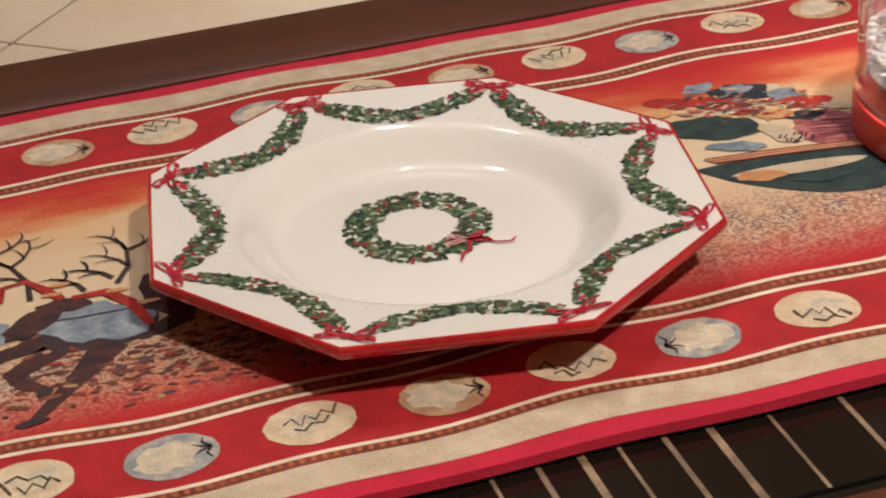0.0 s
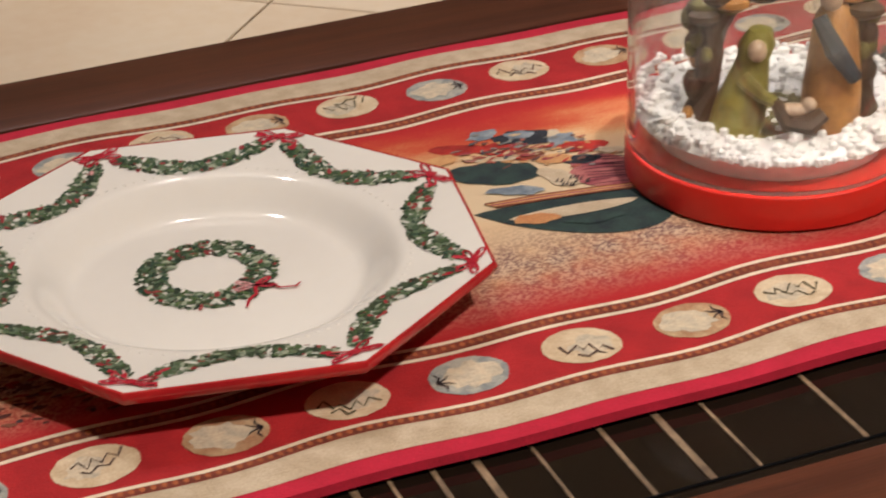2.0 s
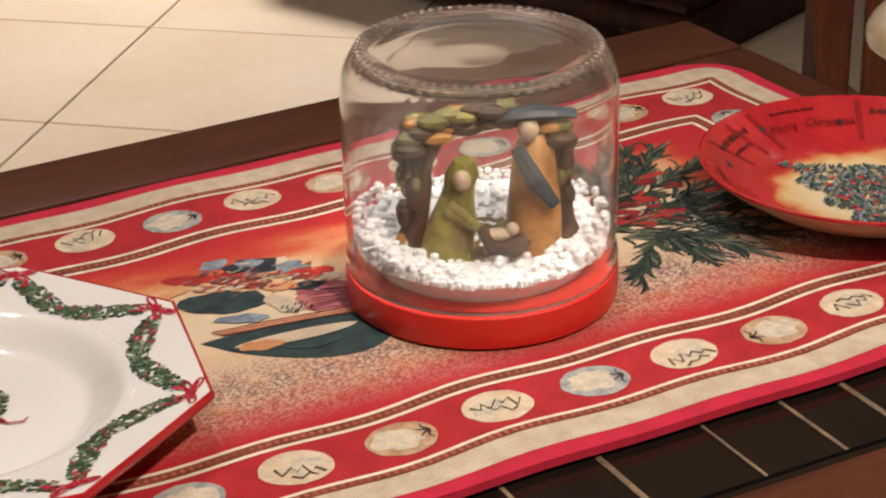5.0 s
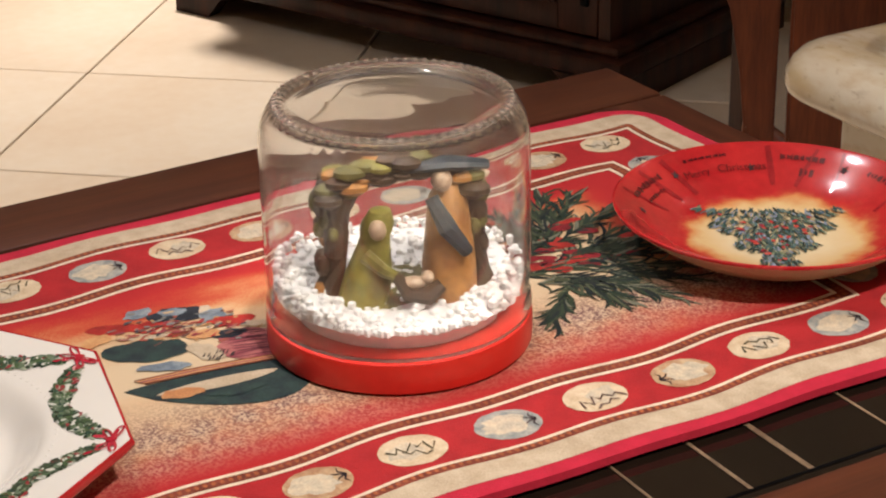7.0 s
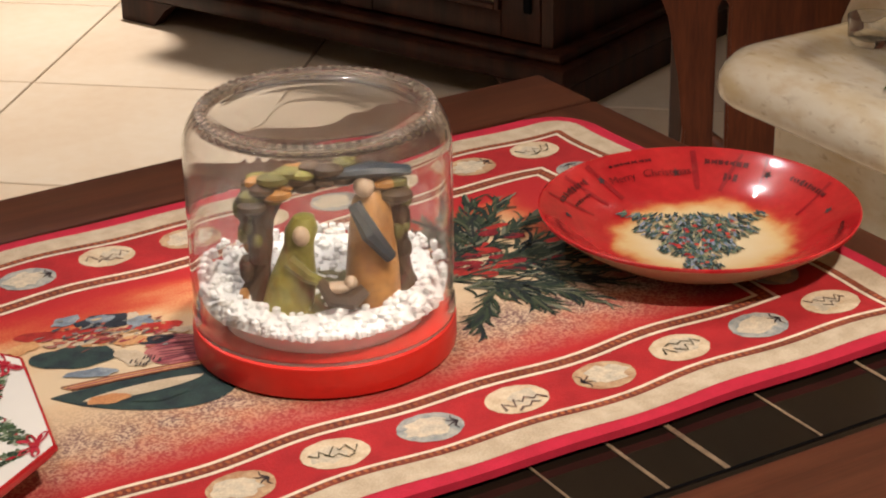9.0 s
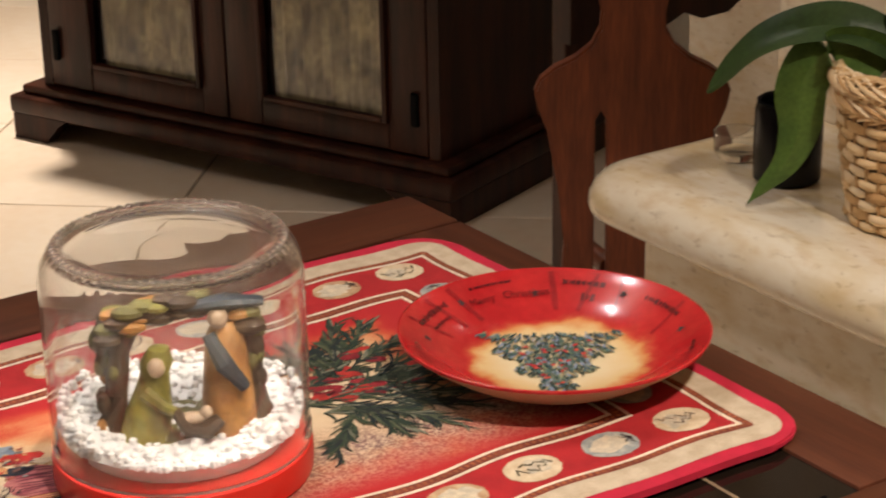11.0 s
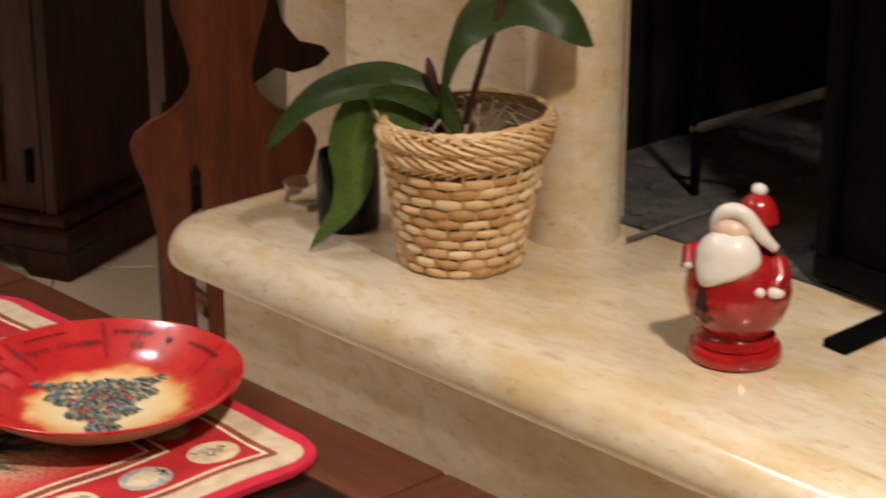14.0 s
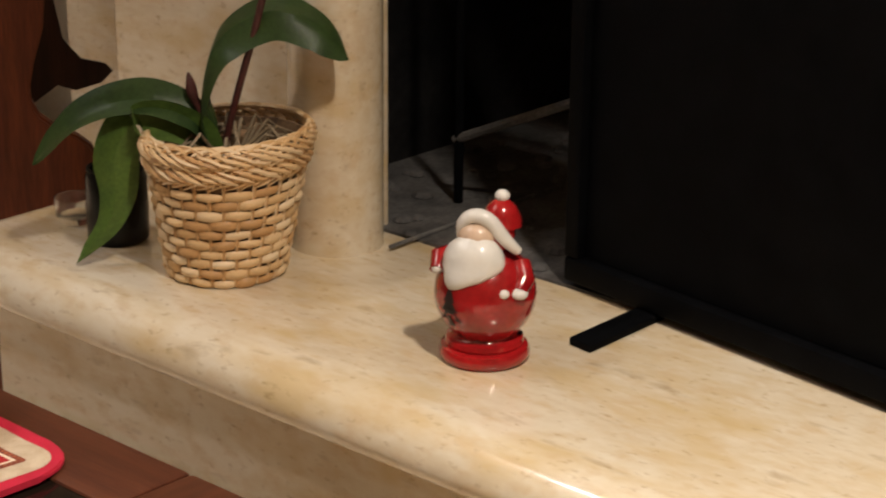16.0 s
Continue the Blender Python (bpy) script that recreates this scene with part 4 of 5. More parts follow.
def plate_rings(steps, top):
    n = 128
    bm = bmesh.new()
    rings = []
    for q in steps:
        ring = []
        for i in range(n):
            a = radians(56.2) + 2 * math.pi * i / n
            ro = R8 * octr(a)
            r = q * RW if q <= 1 else RW + (q - 1) * (ro - RW)
            x, y = r * math.cos(a), r * math.sin(a)
            ring.append(bm.verts.new((x, y, rim_z(x, y) if top else 0)))
        rings.append(ring)
    c = bm.verts.new((0, 0, rings[0][0].co.z))
    for i in range(n):
        bm.faces.new((c, rings[0][i], rings[0][(i + 1) % n]))
    for a, b in zip(rings, rings[1:]):
        for i in range(n):
            bm.faces.new((a[i], b[i], b[(i + 1) % n], a[(i + 1) % n]))
    return bm, rings


bm, rings = plate_rings([0.15, 0.35, 0.55, 0.70, 0.742, 0.77, 0.80, 0.83, 0.86, 0.89, 0.92, 0.95, 0.98, 1.0, 1.15, 1.3, 1.5, 1.7, 1.85, 1.95], True)
part("body", bm, GLAZE, plate, smooth=True)
# red painted edge, then the underside down to the foot
bm = bmesh.new()
edge = [(1.95, 0.0000), (1.985, -0.0001), (2.0, -0.0012), (2.0, -0.0035), (1.96, -0.0058), (1.7, -0.0085)]
rows = []
n = 128
for q, dz in edge:
    ring = []
    for i in range(n):
        a = radians(56.2) + 2 * math.pi * i / n
        r = RW + (q - 1) * (R8 * octr(a) - RW)
        ring.append(bm.verts.new((r * math.cos(a), r * math.sin(a), 0.0275 + dz - 0.00025 * (2.0 - q) * 10)))
    rows.append(ring)
for a, b in zip(rows, rows[1:]):
    for i in range(n):
        bm.faces.new((a[i], b[i], b[(i + 1) % n], a[(i + 1) % n]))
part("red_edge", bm, REDGLAZE, plate, "glossy red painted edge", smooth=True)
bm = bmesh.new()
rows = []
for q, z in ((1.7, 0.0165), (1.3, 0.0150), (1.0, 0.0125), (0.80, 0.0030), (0.72, 0.0015), (0.70, 0.0), (0.66, 0.0), (0.64, 0.003), (0.05, 0.003)):
    ring = []
    for i in range(n):
        a = radians(56.2) + 2 * math.pi * i / n
        r = q * RW if q <= 1 else RW + (q - 1) * (R8 * octr(a) - RW)
        ring.append(bm.verts.new((r * math.cos(a), r * math.sin(a), z)))
    rows.append(ring)
for a, b in zip(rows, rows[1:]):
    for i in range(n):
        bm.faces.new((a[i], b[i], b[(i + 1) % n], a[(i + 1) % n]))
part("underside", bm, REDGLAZE, plate, smooth=True)
bm = bmesh.new()
for i in range(110):
    a = 2 * math.pi * i / 110
    ball(bm, (0.0915 * math.cos(a), 0.0915 * math.sin(a), 0.0226), 0.0011, (1, 1, 0.7), 3)
part("beading", bm, GLAZE, plate, "row of tiny moulded beads", smooth=True)

# painted greens and a red; the whitish tones are painted glints on the glaze
FOLI = island("foliage_with_glints", ((0.040, 0.078, 0.045), (0.022, 0.045, 0.028), (0.075, 0.125, 0.072), (0.15, 0.20, 0.14), (0.035, 0.075, 0.055), (0.07, 0.12, 0.05), (0.022, 0.040, 0.026), (0.12, 0.175, 0.105), (0.035, 0.07, 0.035), (0.36, 0.41, 0.31), (0.30, 0.035, 0.045), (0.70, 0.70, 0.65), (0.05, 0.09, 0.045)), 0.25, 0.4)
BOWRED = island("painted_red", ((0.44, 0.012, 0.035), (0.36, 0.010, 0.03), (0.52, 0.03, 0.06), (0.66, 0.32, 0.33)), 0.25, 0.5)


def lift(k):
    return lambda x, y: rim_z(x, y) + k


def leaves(bm, x, y, along, spread, count, size):
    for k in range(count):
        a = random.uniform(0, 2 * math.pi)
        r = spread * math.sqrt(random.random())
        px, py = x + r * math.cos(a), y + r * math.sin(a)
        blot(bm, px, py, size * random.uniform(0.6, 1.2), size * random.uniform(0.35, 0.6), random.uniform(0, 3.14), lift(0.0003 + 0.0004 * random.random()), 7, 0.5)


for i in range(8):
    a0, a1 = radians(56.2 + 45 * i), radians(101.2 + 45 * i)
    for half in (0, 1):
        bm = bmesh.new()
        m = 24
        for k in range(m):
            f = 0.075 + 0.395 * k / (m - 1) + 0.455 * half
            a = a0 + f * (a1 - a0)
            chord = 0.1225 * math.cos(radians(22.5)) / math.cos(a - (a0 + a1) / 2)
            r = chord - 0.0185 * math.sin(math.pi * f) ** 0.8
            g = math.sin(math.pi * (k + 2.0) / (m + 3))
            leaves(bm, r * math.cos(a), r * math.sin(a), a, 0.0060 * (0.60 + 0.40 * g), 14, 0.0024)
        part("garland", bm, FOLI, plate, "painted green garland" if half == 0 and i == 0 else "")
    # red bow at the corner: a knot, loops and tails of short strokes
    bm = bmesh.new()
    cx, cy = 0.1215 * math.cos(a0), 0.1215 * math.sin(a0)
    for s in (-1, 1):
        t = a0 + s * 1.35
        for length, q in ((0.0125, t), (0.0115, t + s * 0.75)):
            loop = [(cx + length * math.sin(math.pi * f) * math.cos(q + s * 0.8 * (f - 0.5)), cy + length * math.sin(math.pi * f) * math.sin(q + s * 0.8 * (f - 0.5))) for f in (i2 / 9 for i2 in range(10))]
            ribbon(bm, loop, 0.0012, lift(0.0009))
        for k in range(7):
            f = random.random()
            t = a0 + math.pi + s * (0.75 + random.uniform(-0.28, 0.28)) if k % 3 else a0 + s * (1.45 + random.uniform(-0.25, 0.25))
            r = 0.0165 * f if k % 3 else 0.0115 * f
            blot(bm, cx + r * math.cos(t), cy + r * math.sin(t), random.uniform(0.0018, 0.0034), random.uniform(0.0009, 0.0016), t + random.uniform(-0.5, 0.5), lift(0.0007 + 0.00001 * k), 7, 0.4)
    blot(bm, cx, cy, 0.0030, 0.0026, 0, lift(0.0012), 10, 0.3)
    part("bow", bm, BOWRED, plate)
WC = (-0.0020, 0.0097)
bm = bmesh.new()
for k in range(52):
    a = 2 * math.pi * k / 52
    leaves(bm, WC[0] + 0.0260 * math.cos(a), WC[1] + 0.0260 * math.sin(a), a, 0.0076, 18, 0.0024)
part("wreath", bm, FOLI, plate, "painted green wreath")
bm = bmesh.new()
wx, wy = 0.0145, -0.0125
for t in (-0.4, 0.5, 2.4, 3.2):
    loop = [(wx + 0.010 * math.sin(math.pi * f) * math.cos(t + 0.7 * (f - 0.5)), wy + 0.010 * math.sin(math.pi * f) * math.sin(t + 0.7 * (f - 0.5))) for f in (i2 / 9 for i2 in range(10))]
    ribbon(bm, loop, 0.0013, lift(0.0012))
ribbon(bm, [(wx, wy), (wx + 0.006, wy - 0.001), (wx + 0.010, wy - 0.007), (wx + 0.017, wy - 0.009), (wx + 0.020, wy - 0.006)], [0.002, 0.0018, 0.0014, 0.0014, 0.0008], lift(0.0012))
ribbon(bm, [(wx, wy), (wx - 0.002, wy - 0.008), (wx - 0.007, wy - 0.012), (wx - 0.010, wy - 0.018)], [0.002, 0.0018, 0.0016, 0.0008], lift(0.0012))
part("wreath_bow", bm, BOWRED, plate)

# ---- jar with nativity ----
jar = thing("snow_jar", "upturned clear glass jar on its red lid, white granules inside", "jar", pose(0.301, 0.005, RUN + 0.0013, 0, 0, -25.3) @ Matrix.Diagonal((1.012, 1.012, 0.985, 1)))
part("lid", lathe([(0, 0), (0.0722, 0), (0.0735, 0.0012), (0.0738, 0.004), (0.0738, 0.0160), (0.0730, 0.0180), (0.071, 0.0187), (0, 0.0186)], 96), LID, jar, "bright red screw lid", smooth=True)
NJ = 336
outer = [(0.0720, 0.0192), (0.0732, 0.0202), (0.0737, 0.0240), (0.0731, 0.0278), (0.0721, 0.0310), (0.0721, 0.0345), (0.0727, 0.0405), (0.0731, 0.0465), (0.0731, 0.055), (0.0730, 0.118), (0.0726, 0.126), (0.0708, 0.1335), (0.0675, 0.1395), (0.0645, 0.1430), (0.0618, 0.1443), (0.0590, 0.1432), (0.0560, 0.1405), (0.048, 0.1385), (0.030, 0.1372), (0.012, 0.1370), (0, 0.1370)]
inner = [(0, 0.1350), (0.030, 0.1350), (0.048, 0.1362), (0.0560, 0.1382), (0.0600, 0.1405), (0.0635, 0.1402), (0.0662, 0.1372), (0.0692, 0.1320), (0.0710, 0.1255), (0.0713, 0.118), (0.0714, 0.055), (0.0714, 0.0465), (0.0710, 0.0405), (0.0702, 0.0345), (0.0702, 0.0310), (0.0710, 0.0270), (0.0712, 0.0230), (0.0712, 0.0192), (0.0720, 0.0192)]
bm = lathe(inner[:-1] + outer, NJ)
bm.verts.ensure_lookup_table()
for v in bm.verts:
    r = math.hypot(v.co.x, v.co.y)
    if 0.0600 < r < 0.0665 and v.co.z > 0.1425:
        v.co.z += 0.0004 * math.cos(56 * math.atan2(v.co.y, v.co.x))
bmesh.ops.recalc_face_normals(bm, faces=bm.faces[:])
gl = part("glass", bm, JAR, jar, "clear glass with knurled base ring")
gl.data.polygons.foreach_set("use_smooth", [True] * len(gl.data.polygons))
gl.visible_shadow = False
bm = bmesh.new()
for k in range(72):
    a = 2 * math.pi * k / 72
    turn = Matrix.Rotation(a, 4, "Z")
    ball(bm, (0.0632 * math.cos(a), 0.0632 * math.sin(a), 0.1430), 0.0019, (1.15, 0.95, 0.8), 6, turn)
knurl = tagged(part("knurled_ring", bm, JAR, jar, "ring of small glass ridges", smooth=True), kind="stuff")
knurl.visible_shadow = False


def drift(x, y):
    """The granules' height: level in front, heaped up behind and to one side."""
    r = math.hypot(x, y) / 0.067
    side = max(0.0, abs(x) / 0.067 - 0.35)
    return 0.0345 + 0.018 * side * r + 0.007 * max(0.0, y / 0.067) * r + 0.0014 * math.sin(190 * x) * math.cos(170 * y)


bm = lathe([(0, 0.0189), (0.0560, 0.0189), (0.0600, 0.0285), (0.0670, 0.0325), (0.0682, 0.0342), (0.0600, 0.0385), (0.050, 0.0385), (0.035, 0.0385), (0.02, 0.0385), (0, 0.0385)], 64)
for v in bm.verts:
    if v.co.z > 0.0380:
        v.co.z = drift(v.co.x, v.co.y)
snow = part("snow_bed", bm, SNOW, jar, "white granules", smooth=True)
bm = bmesh.new()
rnd = random.Random(5)
for k in range(620):
    r, a = 0.0675 * math.sqrt(rnd.random()), rnd.uniform(0, 2 * math.pi)
    x, y = r * math.cos(a), r * math.sin(a)
    ball(bm, (x, y, drift(x, y) + rnd.uniform(-0.0014, 0.0022)), rnd.uniform(0.0018, 0.0033), (1, rnd.uniform(0.7, 1.1), rnd.uniform(0.7, 1.1)), 3)
for k in range(230):
    a = rnd.uniform(0, 2 * math.pi)
    x, y = 0.0672 * math.cos(a), 0.0672 * math.sin(a)
    ball(bm, (x, y, rnd.uniform(0.0340, max(0.036, drift(x, y)))), rnd.uniform(0.0015, 0.0026), (1, 1, 1), 3)
tagged(part("granules", bm, SNOW, jar), kind="stuff")

nat = thing("nativity_figurine", "small painted nativity figurine group under a rustic shelter", "figurine", jar.matrix_basis @ pose(0, -0.015, -0.003) @ Matrix.Diagonal((0.95, 1, 0.945, 1)))
NAT = [mat("figurine_bark", (0.075, 0.040, 0.018), 0.5, scale=60, fine=300, spread=0.25, bump=0.4), mat("figurine_olive", (0.26, 0.24, 0.05), 0.4, scale=60, fine=300, second=(0.14, 0.11, 0.03), spread=0.2), mat("figurine_ochre", (0.46, 0.22, 0.06), 0.4, scale=60, fine=300, second=(0.26, 0.11, 0.03), spread=0.2), mat("figurine_blue", (0.035, 0.05, 0.065), 0.4, scale=60, fine=300, spread=0.2), mat("figurine_pale", (0.50, 0.36, 0.25), 0.4, scale=60, fine=300, spread=0.15), mat("figurine_moss", (0.16, 0.14, 0.035), 0.6, scale=60, fine=300, spread=0.25)]
pieces = []


def shape(bm, slot):
    for f in bm.faces:
        f.material_index = slot
    pieces.append(bm)


shape(tube([(-0.042, 0.004, 0.036), (-0.038, 0.000, 0.05), (-0.036, -0.002, 0.066), (-0.035, 0.002, 0.08), (-0.033, 0.0, 0.095), (-0.028, 0.0, 0.108), (-0.018, 0.0, 0.117)], [0.011, 0.008, 0.0065, 0.0075, 0.007, 0.008, 0.009], 9), 0)
shape(tube([(0.048, 0.004, 0.036), (0.045, 0.002, 0.05), (0.044, -0.001, 0.066), (0.042, 0.002, 0.08), (0.041, 0.0, 0.095), (0.039, 0.0, 0.108), (0.030, 0.0, 0.118)], [0.010, 0.0075, 0.006, 0.007, 0.0065, 0.008, 0.009], 9), 0)
shape(tube([(0.006, -0.006, 0.121), (0.028, -0.008, 0.124), (0.050, -0.004, 0.120)], [0.005, 0.008, 0.005], 9, flat=0.6), 3)
bm = bmesh.new()
ball(bm, (0.004, 0.008, 0.036), 0.05, (0.95, 0.6, 0.16), 10)
shape(bm, 5)
clump = random.Random(4)
for slot, count in ((2, 12), (0, 36), (5, 18), (1, 4)):
    bm = bmesh.new()
    for k in range(count):
        f = clump.random()
        ball(bm, (-0.040 + 0.086 * f, clump.uniform(-0.008, 0.012), 0.108 + 0.013 * math.sin(math.pi * f) + clump.uniform(-0.008, 0.006)), clump.uniform(0.003, 0.0065), (1.5, 1.0, 0.8), 5)
    for k in range(count // 2):
        s = clump.choice((-1, 1))
        ball(bm, (s * clump.uniform(0.036, 0.047), clump.uniform(-0.006, 0.006), clump.uniform(0.042, 0.105)), clump.uniform(0.003, 0.0055), (1, 1, 1.5), 5)
    shape(bm, slot)
shape(lathe([(0, 0.038), (0.015, 0.038), (0.014, 0.055), (0.010, 0.072), (0.0085, 0.080), (0.0095, 0.088), (0.006, 0.096), (0, 0.098)], 16, at=(-0.022, -0.008, 0)), 1)
for v in pieces[-1].verts:
    v.co.x += 0.20 * (v.co.z - 0.038)
shape(tube([(-0.020, -0.016, 0.072), (-0.010, -0.022, 0.064), (-0.002, -0.022, 0.060)], [0.005, 0.004, 0.003], 8), 1)
bm = bmesh.new()
ball(bm, (-0.0125, -0.0155, 0.087), 0.0052, (1, 1, 1.2), 6)
ball(bm, (0.006, -0.022, 0.056), 0.0055, (1.7, 0.8, 0.7), 6)
ball(bm, (0.014, -0.022, 0.059), 0.0040, (1, 1, 1), 6)
ball(bm, (0.024, -0.011, 0.114), 0.0062, (1, 1, 1.1), 6)
shape(bm, 4)
shape(tube([(-0.004, -0.022, 0.062), (0.003, -0.024, 0.050), (0.014, -0.024, 0.048), (0.022, -0.022, 0.054)], [0.003, 0.005, 0.006, 0.004], 8), 0)
shape(lathe([(0, 0.036), (0.016, 0.036), (0.0155, 0.060), (0.0130, 0.085), (0.0110, 0.101), (0.006, 0.109), (0, 0.110)], 16, at=(0.028, -0.004, 0)), 2)
shape(tube([(0.018, -0.012, 0.104), (0.026, -0.020, 0.088), (0.037, -0.019, 0.072)], [0.004, 0.006, 0.004], 8), 3)
full = bmesh.new()
for one in pieces:
    bmesh.ops.recalc_face_normals(one, faces=one.faces[:])
    join(full, one)
part("figure_group", full, NAT, nat, smooth=True)

# ---- red plate ----
rp = thing("red_plate", "round red ceramic plate with a painted tree on cream", "plate", pose(0.556, -0.011, RUN + 0.0013) @ Matrix.Diagonal((1.009, 1.009, 1.1, 1)))
prof = [(0, 0.004), (0.030, 0.004), (0.055, 0.0055), (0.066, 0.0085), (0.078, 0.0150), (0.088, 0.0215), (0.0955, 0.0262), (0.0975, 0.0270)]


def red_z(x, y, k=0.0):
    r = math.hypot(x, y)
    return k + float(np.interp(r, [p[0] for p in prof], [p[1] for p in prof]))


part("body", lathe(prof + [(0.0986, 0.0266), (0.0984, 0.0250)], 120), REDGLAZE, rp, smooth=True)
part("underside", lathe([(0.0984, 0.0250), (0.090, 0.0185), (0.074, 0.0085), (0.060, 0.0020), (0.055, 0.0), (0.052, 0.0), (0.050, 0.002), (0, 0.002)], 120), mat("cream_underglaze", (0.62, 0.47, 0.30), 0.25, fine=200, spread=0.05, coat=0.4), rp, "cream glazed underside", smooth=True)


def blush():
    """Cream centre that runs through amber into the red rim, wider on one side, with a ragged edge."""
    m = mat("plate_painting", (0.54, 0.020, 0.024), 0.18, scale=30, fine=200, second=(0.42, 0.012, 0.018), spread=0.08, coat=0.5)
    nt = m.node_tree
    p = nt.nodes["Principled BSDF"]
    red = p.inputs["Base Color"].links[0].from_socket
    tc, flat, ln, gr, n = (nt.nodes.new("ShaderNode" + k) for k in ("TexCoord", "VectorMath", "VectorMath", "VectorMath", "TexNoise"))
    flat.operation, ln.operation, gr.operation = "MULTIPLY", "LENGTH", "DOT_PRODUCT"
    flat.inputs[1].default_value = (1, 1, 0)
    gr.inputs[1].default_value = (0.80, -0.35, 0)
    nt.links.new(tc.outputs["Object"], flat.inputs[0])
    nt.links.new(flat.outputs["Vector"], ln.inputs[0])
    nt.links.new(tc.outputs["Object"], gr.inputs[0])
    nt.links.new(tc.outputs["Object"], n.inputs["Vector"])
    n.inputs["Scale"].default_value, n.inputs["Detail"].default_value = 55, 7
    t1, t2 = nt.nodes.new("ShaderNodeMath"), nt.nodes.new("ShaderNodeMath")
    t1.operation = t2.operation = "MULTIPLY_ADD"
    nt.links.new(n.outputs["Fac"], t1.inputs[0])
    t1.inputs[1].default_value = 0.022
    nt.links.new(ln.outputs["Value"], t1.inputs[2])
    nt.links.new(gr.outputs["Value"], t2.inputs[0])
    t2.inputs[1].default_value = -0.085
    nt.links.new(t1.outputs[0], t2.inputs[2])
    r = nt.nodes.new("ShaderNodeValToRGB")
    stops = ((0.40, (0.80, 0.66, 0.42)), (0.55, (0.76, 0.54, 0.27)), (0.62, (0.66, 0.28, 0.10)), (0.67, (0.56, 0.07, 0.04)))
    for i, (q, col) in enumerate(stops):
        e = r.color_ramp.elements[i] if i < 2 else r.color_ramp.elements.new(q)
        e.position, e.color = q, (*col, 1)
    k = nt.nodes.new("ShaderNodeMath")
    k.operation = "MULTIPLY"
    k.inputs[1].default_value = 9.4
    nt.links.new(t2.outputs[0], k.inputs[0])
    nt.links.new(k.outputs[0], r.inputs["Fac"])
    step = nt.nodes.new("ShaderNodeMapRange")
    step.inputs["From Min"].default_value, step.inputs["From Max"].default_value = 0.62, 0.70
    nt.links.new(k.outputs[0], step.inputs["Value"])
    mix = nt.nodes.new("ShaderNodeMix")
    mix.data_type = "RGBA"
    nt.links.new(step.outputs["Result"], mix.inputs["Factor"])
    nt.links.new(r.outputs["Color"], mix.inputs["A"])
    nt.links.new(red, mix.inputs["B"])
    nt.links.new(mix.outputs["Result"], p.inputs["Base Color"])
    return m


rp.children[0].data.materials[0] = blush()
# the tree: its tip lies towards the near rim
tip = Vector((-0.55, -0.83)).normalized()
wide = Vector((-tip.y, tip.x))
bm = bmesh.new()
rnd = random.Random(11)
for k in range(900):
    f = rnd.random() ** 0.65
    along = 0.050 - 0.088 * f
    half = 0.003 + 0.043 * f + 0.005 * math.sin(f * 20)
    s = half * rnd.uniform(-1, 1)
    p = tip * along + wide * s
    turn = math.atan2(-tip.y, -tip.x) + s * 14 + rnd.uniform(-0.5, 0.5)
    blot(bm, p.x, p.y, rnd.uniform(0.0020, 0.0050), rnd.uniform(0.0006, 0.0012), turn, lambda x, y: red_z(x, y, 0.0008 + 0.0000005 * k), 6, 0.3)
tree = part("painted_tree", bm, island("tree_paint", ((0.04, 0.075, 0.065), (0.06, 0.11, 0.10), (0.11, 0.19, 0.19), (0.045, 0.095, 0.11), (0.20, 0.24, 0.15), (0.025, 0.045, 0.045), (0.27, 0.32, 0.42), (0.07, 0.13, 0.11), (0.40, 0.33, 0.20)), 0.25, 0.5), rp, "painted green fir tree")
bm = bmesh.new()
for k in range(34):
    f = rnd.random() ** 0.6
    p = tip * (0.044 - 0.076 * f) + wide * (0.034 * f * rnd.uniform(-1, 1))
    blot(bm, p.x, p.y, rnd.uniform(0.0013, 0.0026), rnd.uniform(0.0010, 0.0017), rnd.uniform(0, 3), lambda x, y: red_z(x, y, 0.0013), 8, 0.3)
tagged(part("painted_bauble", bm, BERRY, tree), kind="stuff")
INK = mat("dark_red_paint", (0.13, 0.009, 0.014), 0.25, fine=300, spread=0.15, coat=0.4)
for ang2, r in ((62, 0.080), (100, 0.083), (20, 0.084), (140, 0.080), (-25, 0.082), (200, 0.080), (260, 0.083)):
    bm = bmesh.new()
    x, y = r * math.cos(radians(ang2)), r * math.sin(radians(ang2))
    vs = []
    for k in range(10):
        q = 0.0032 if k % 2 == 0 else 0.0014
        px, py = x + q * math.cos(math.pi * k / 5), y + q * math.sin(math.pi * k / 5)
        vs.append(bm.verts.new((px, py, red_z(px, py, 0.0005))))
    bm.faces.new(vs)
    part("painted_star", bm, DARK, rp)
for a0, a1, r, w in ((108, 132, 0.086, 0.005), (112, 128, 0.0785, 0.003), (30, 48, 0.087, 0.004), (33, 40, 0.078, 0.006), (72, 92, 0.089, 0.0025), (-14, 8, 0.086, 0.004), (152, 176, 0.087, 0.004), (215, 245, 0.086, 0.004), (280, 318, 0.087, 0.004)):
    a = a0
    while a < a1:
        b = a + rnd.uniform(1.2, 3.0)
        pts = [(r * math.cos(radians(q)), r * math.sin(radians(q))) for q in (a, (a + b) / 2, b)]
        part("script_bar", ribbon(bmesh.new(), pts, [w * rnd.uniform(0.3, 1.0) for q in range(3)], lambda x, y: red_z(x, y, 0.0006)), INK, rp)
        a = b + rnd.uniform(0.3, 0.9)
STRIPE = mat("crimson_stripe", (0.36, 0.012, 0.020), 0.2, fine=300, spread=0.15, coat=0.5)
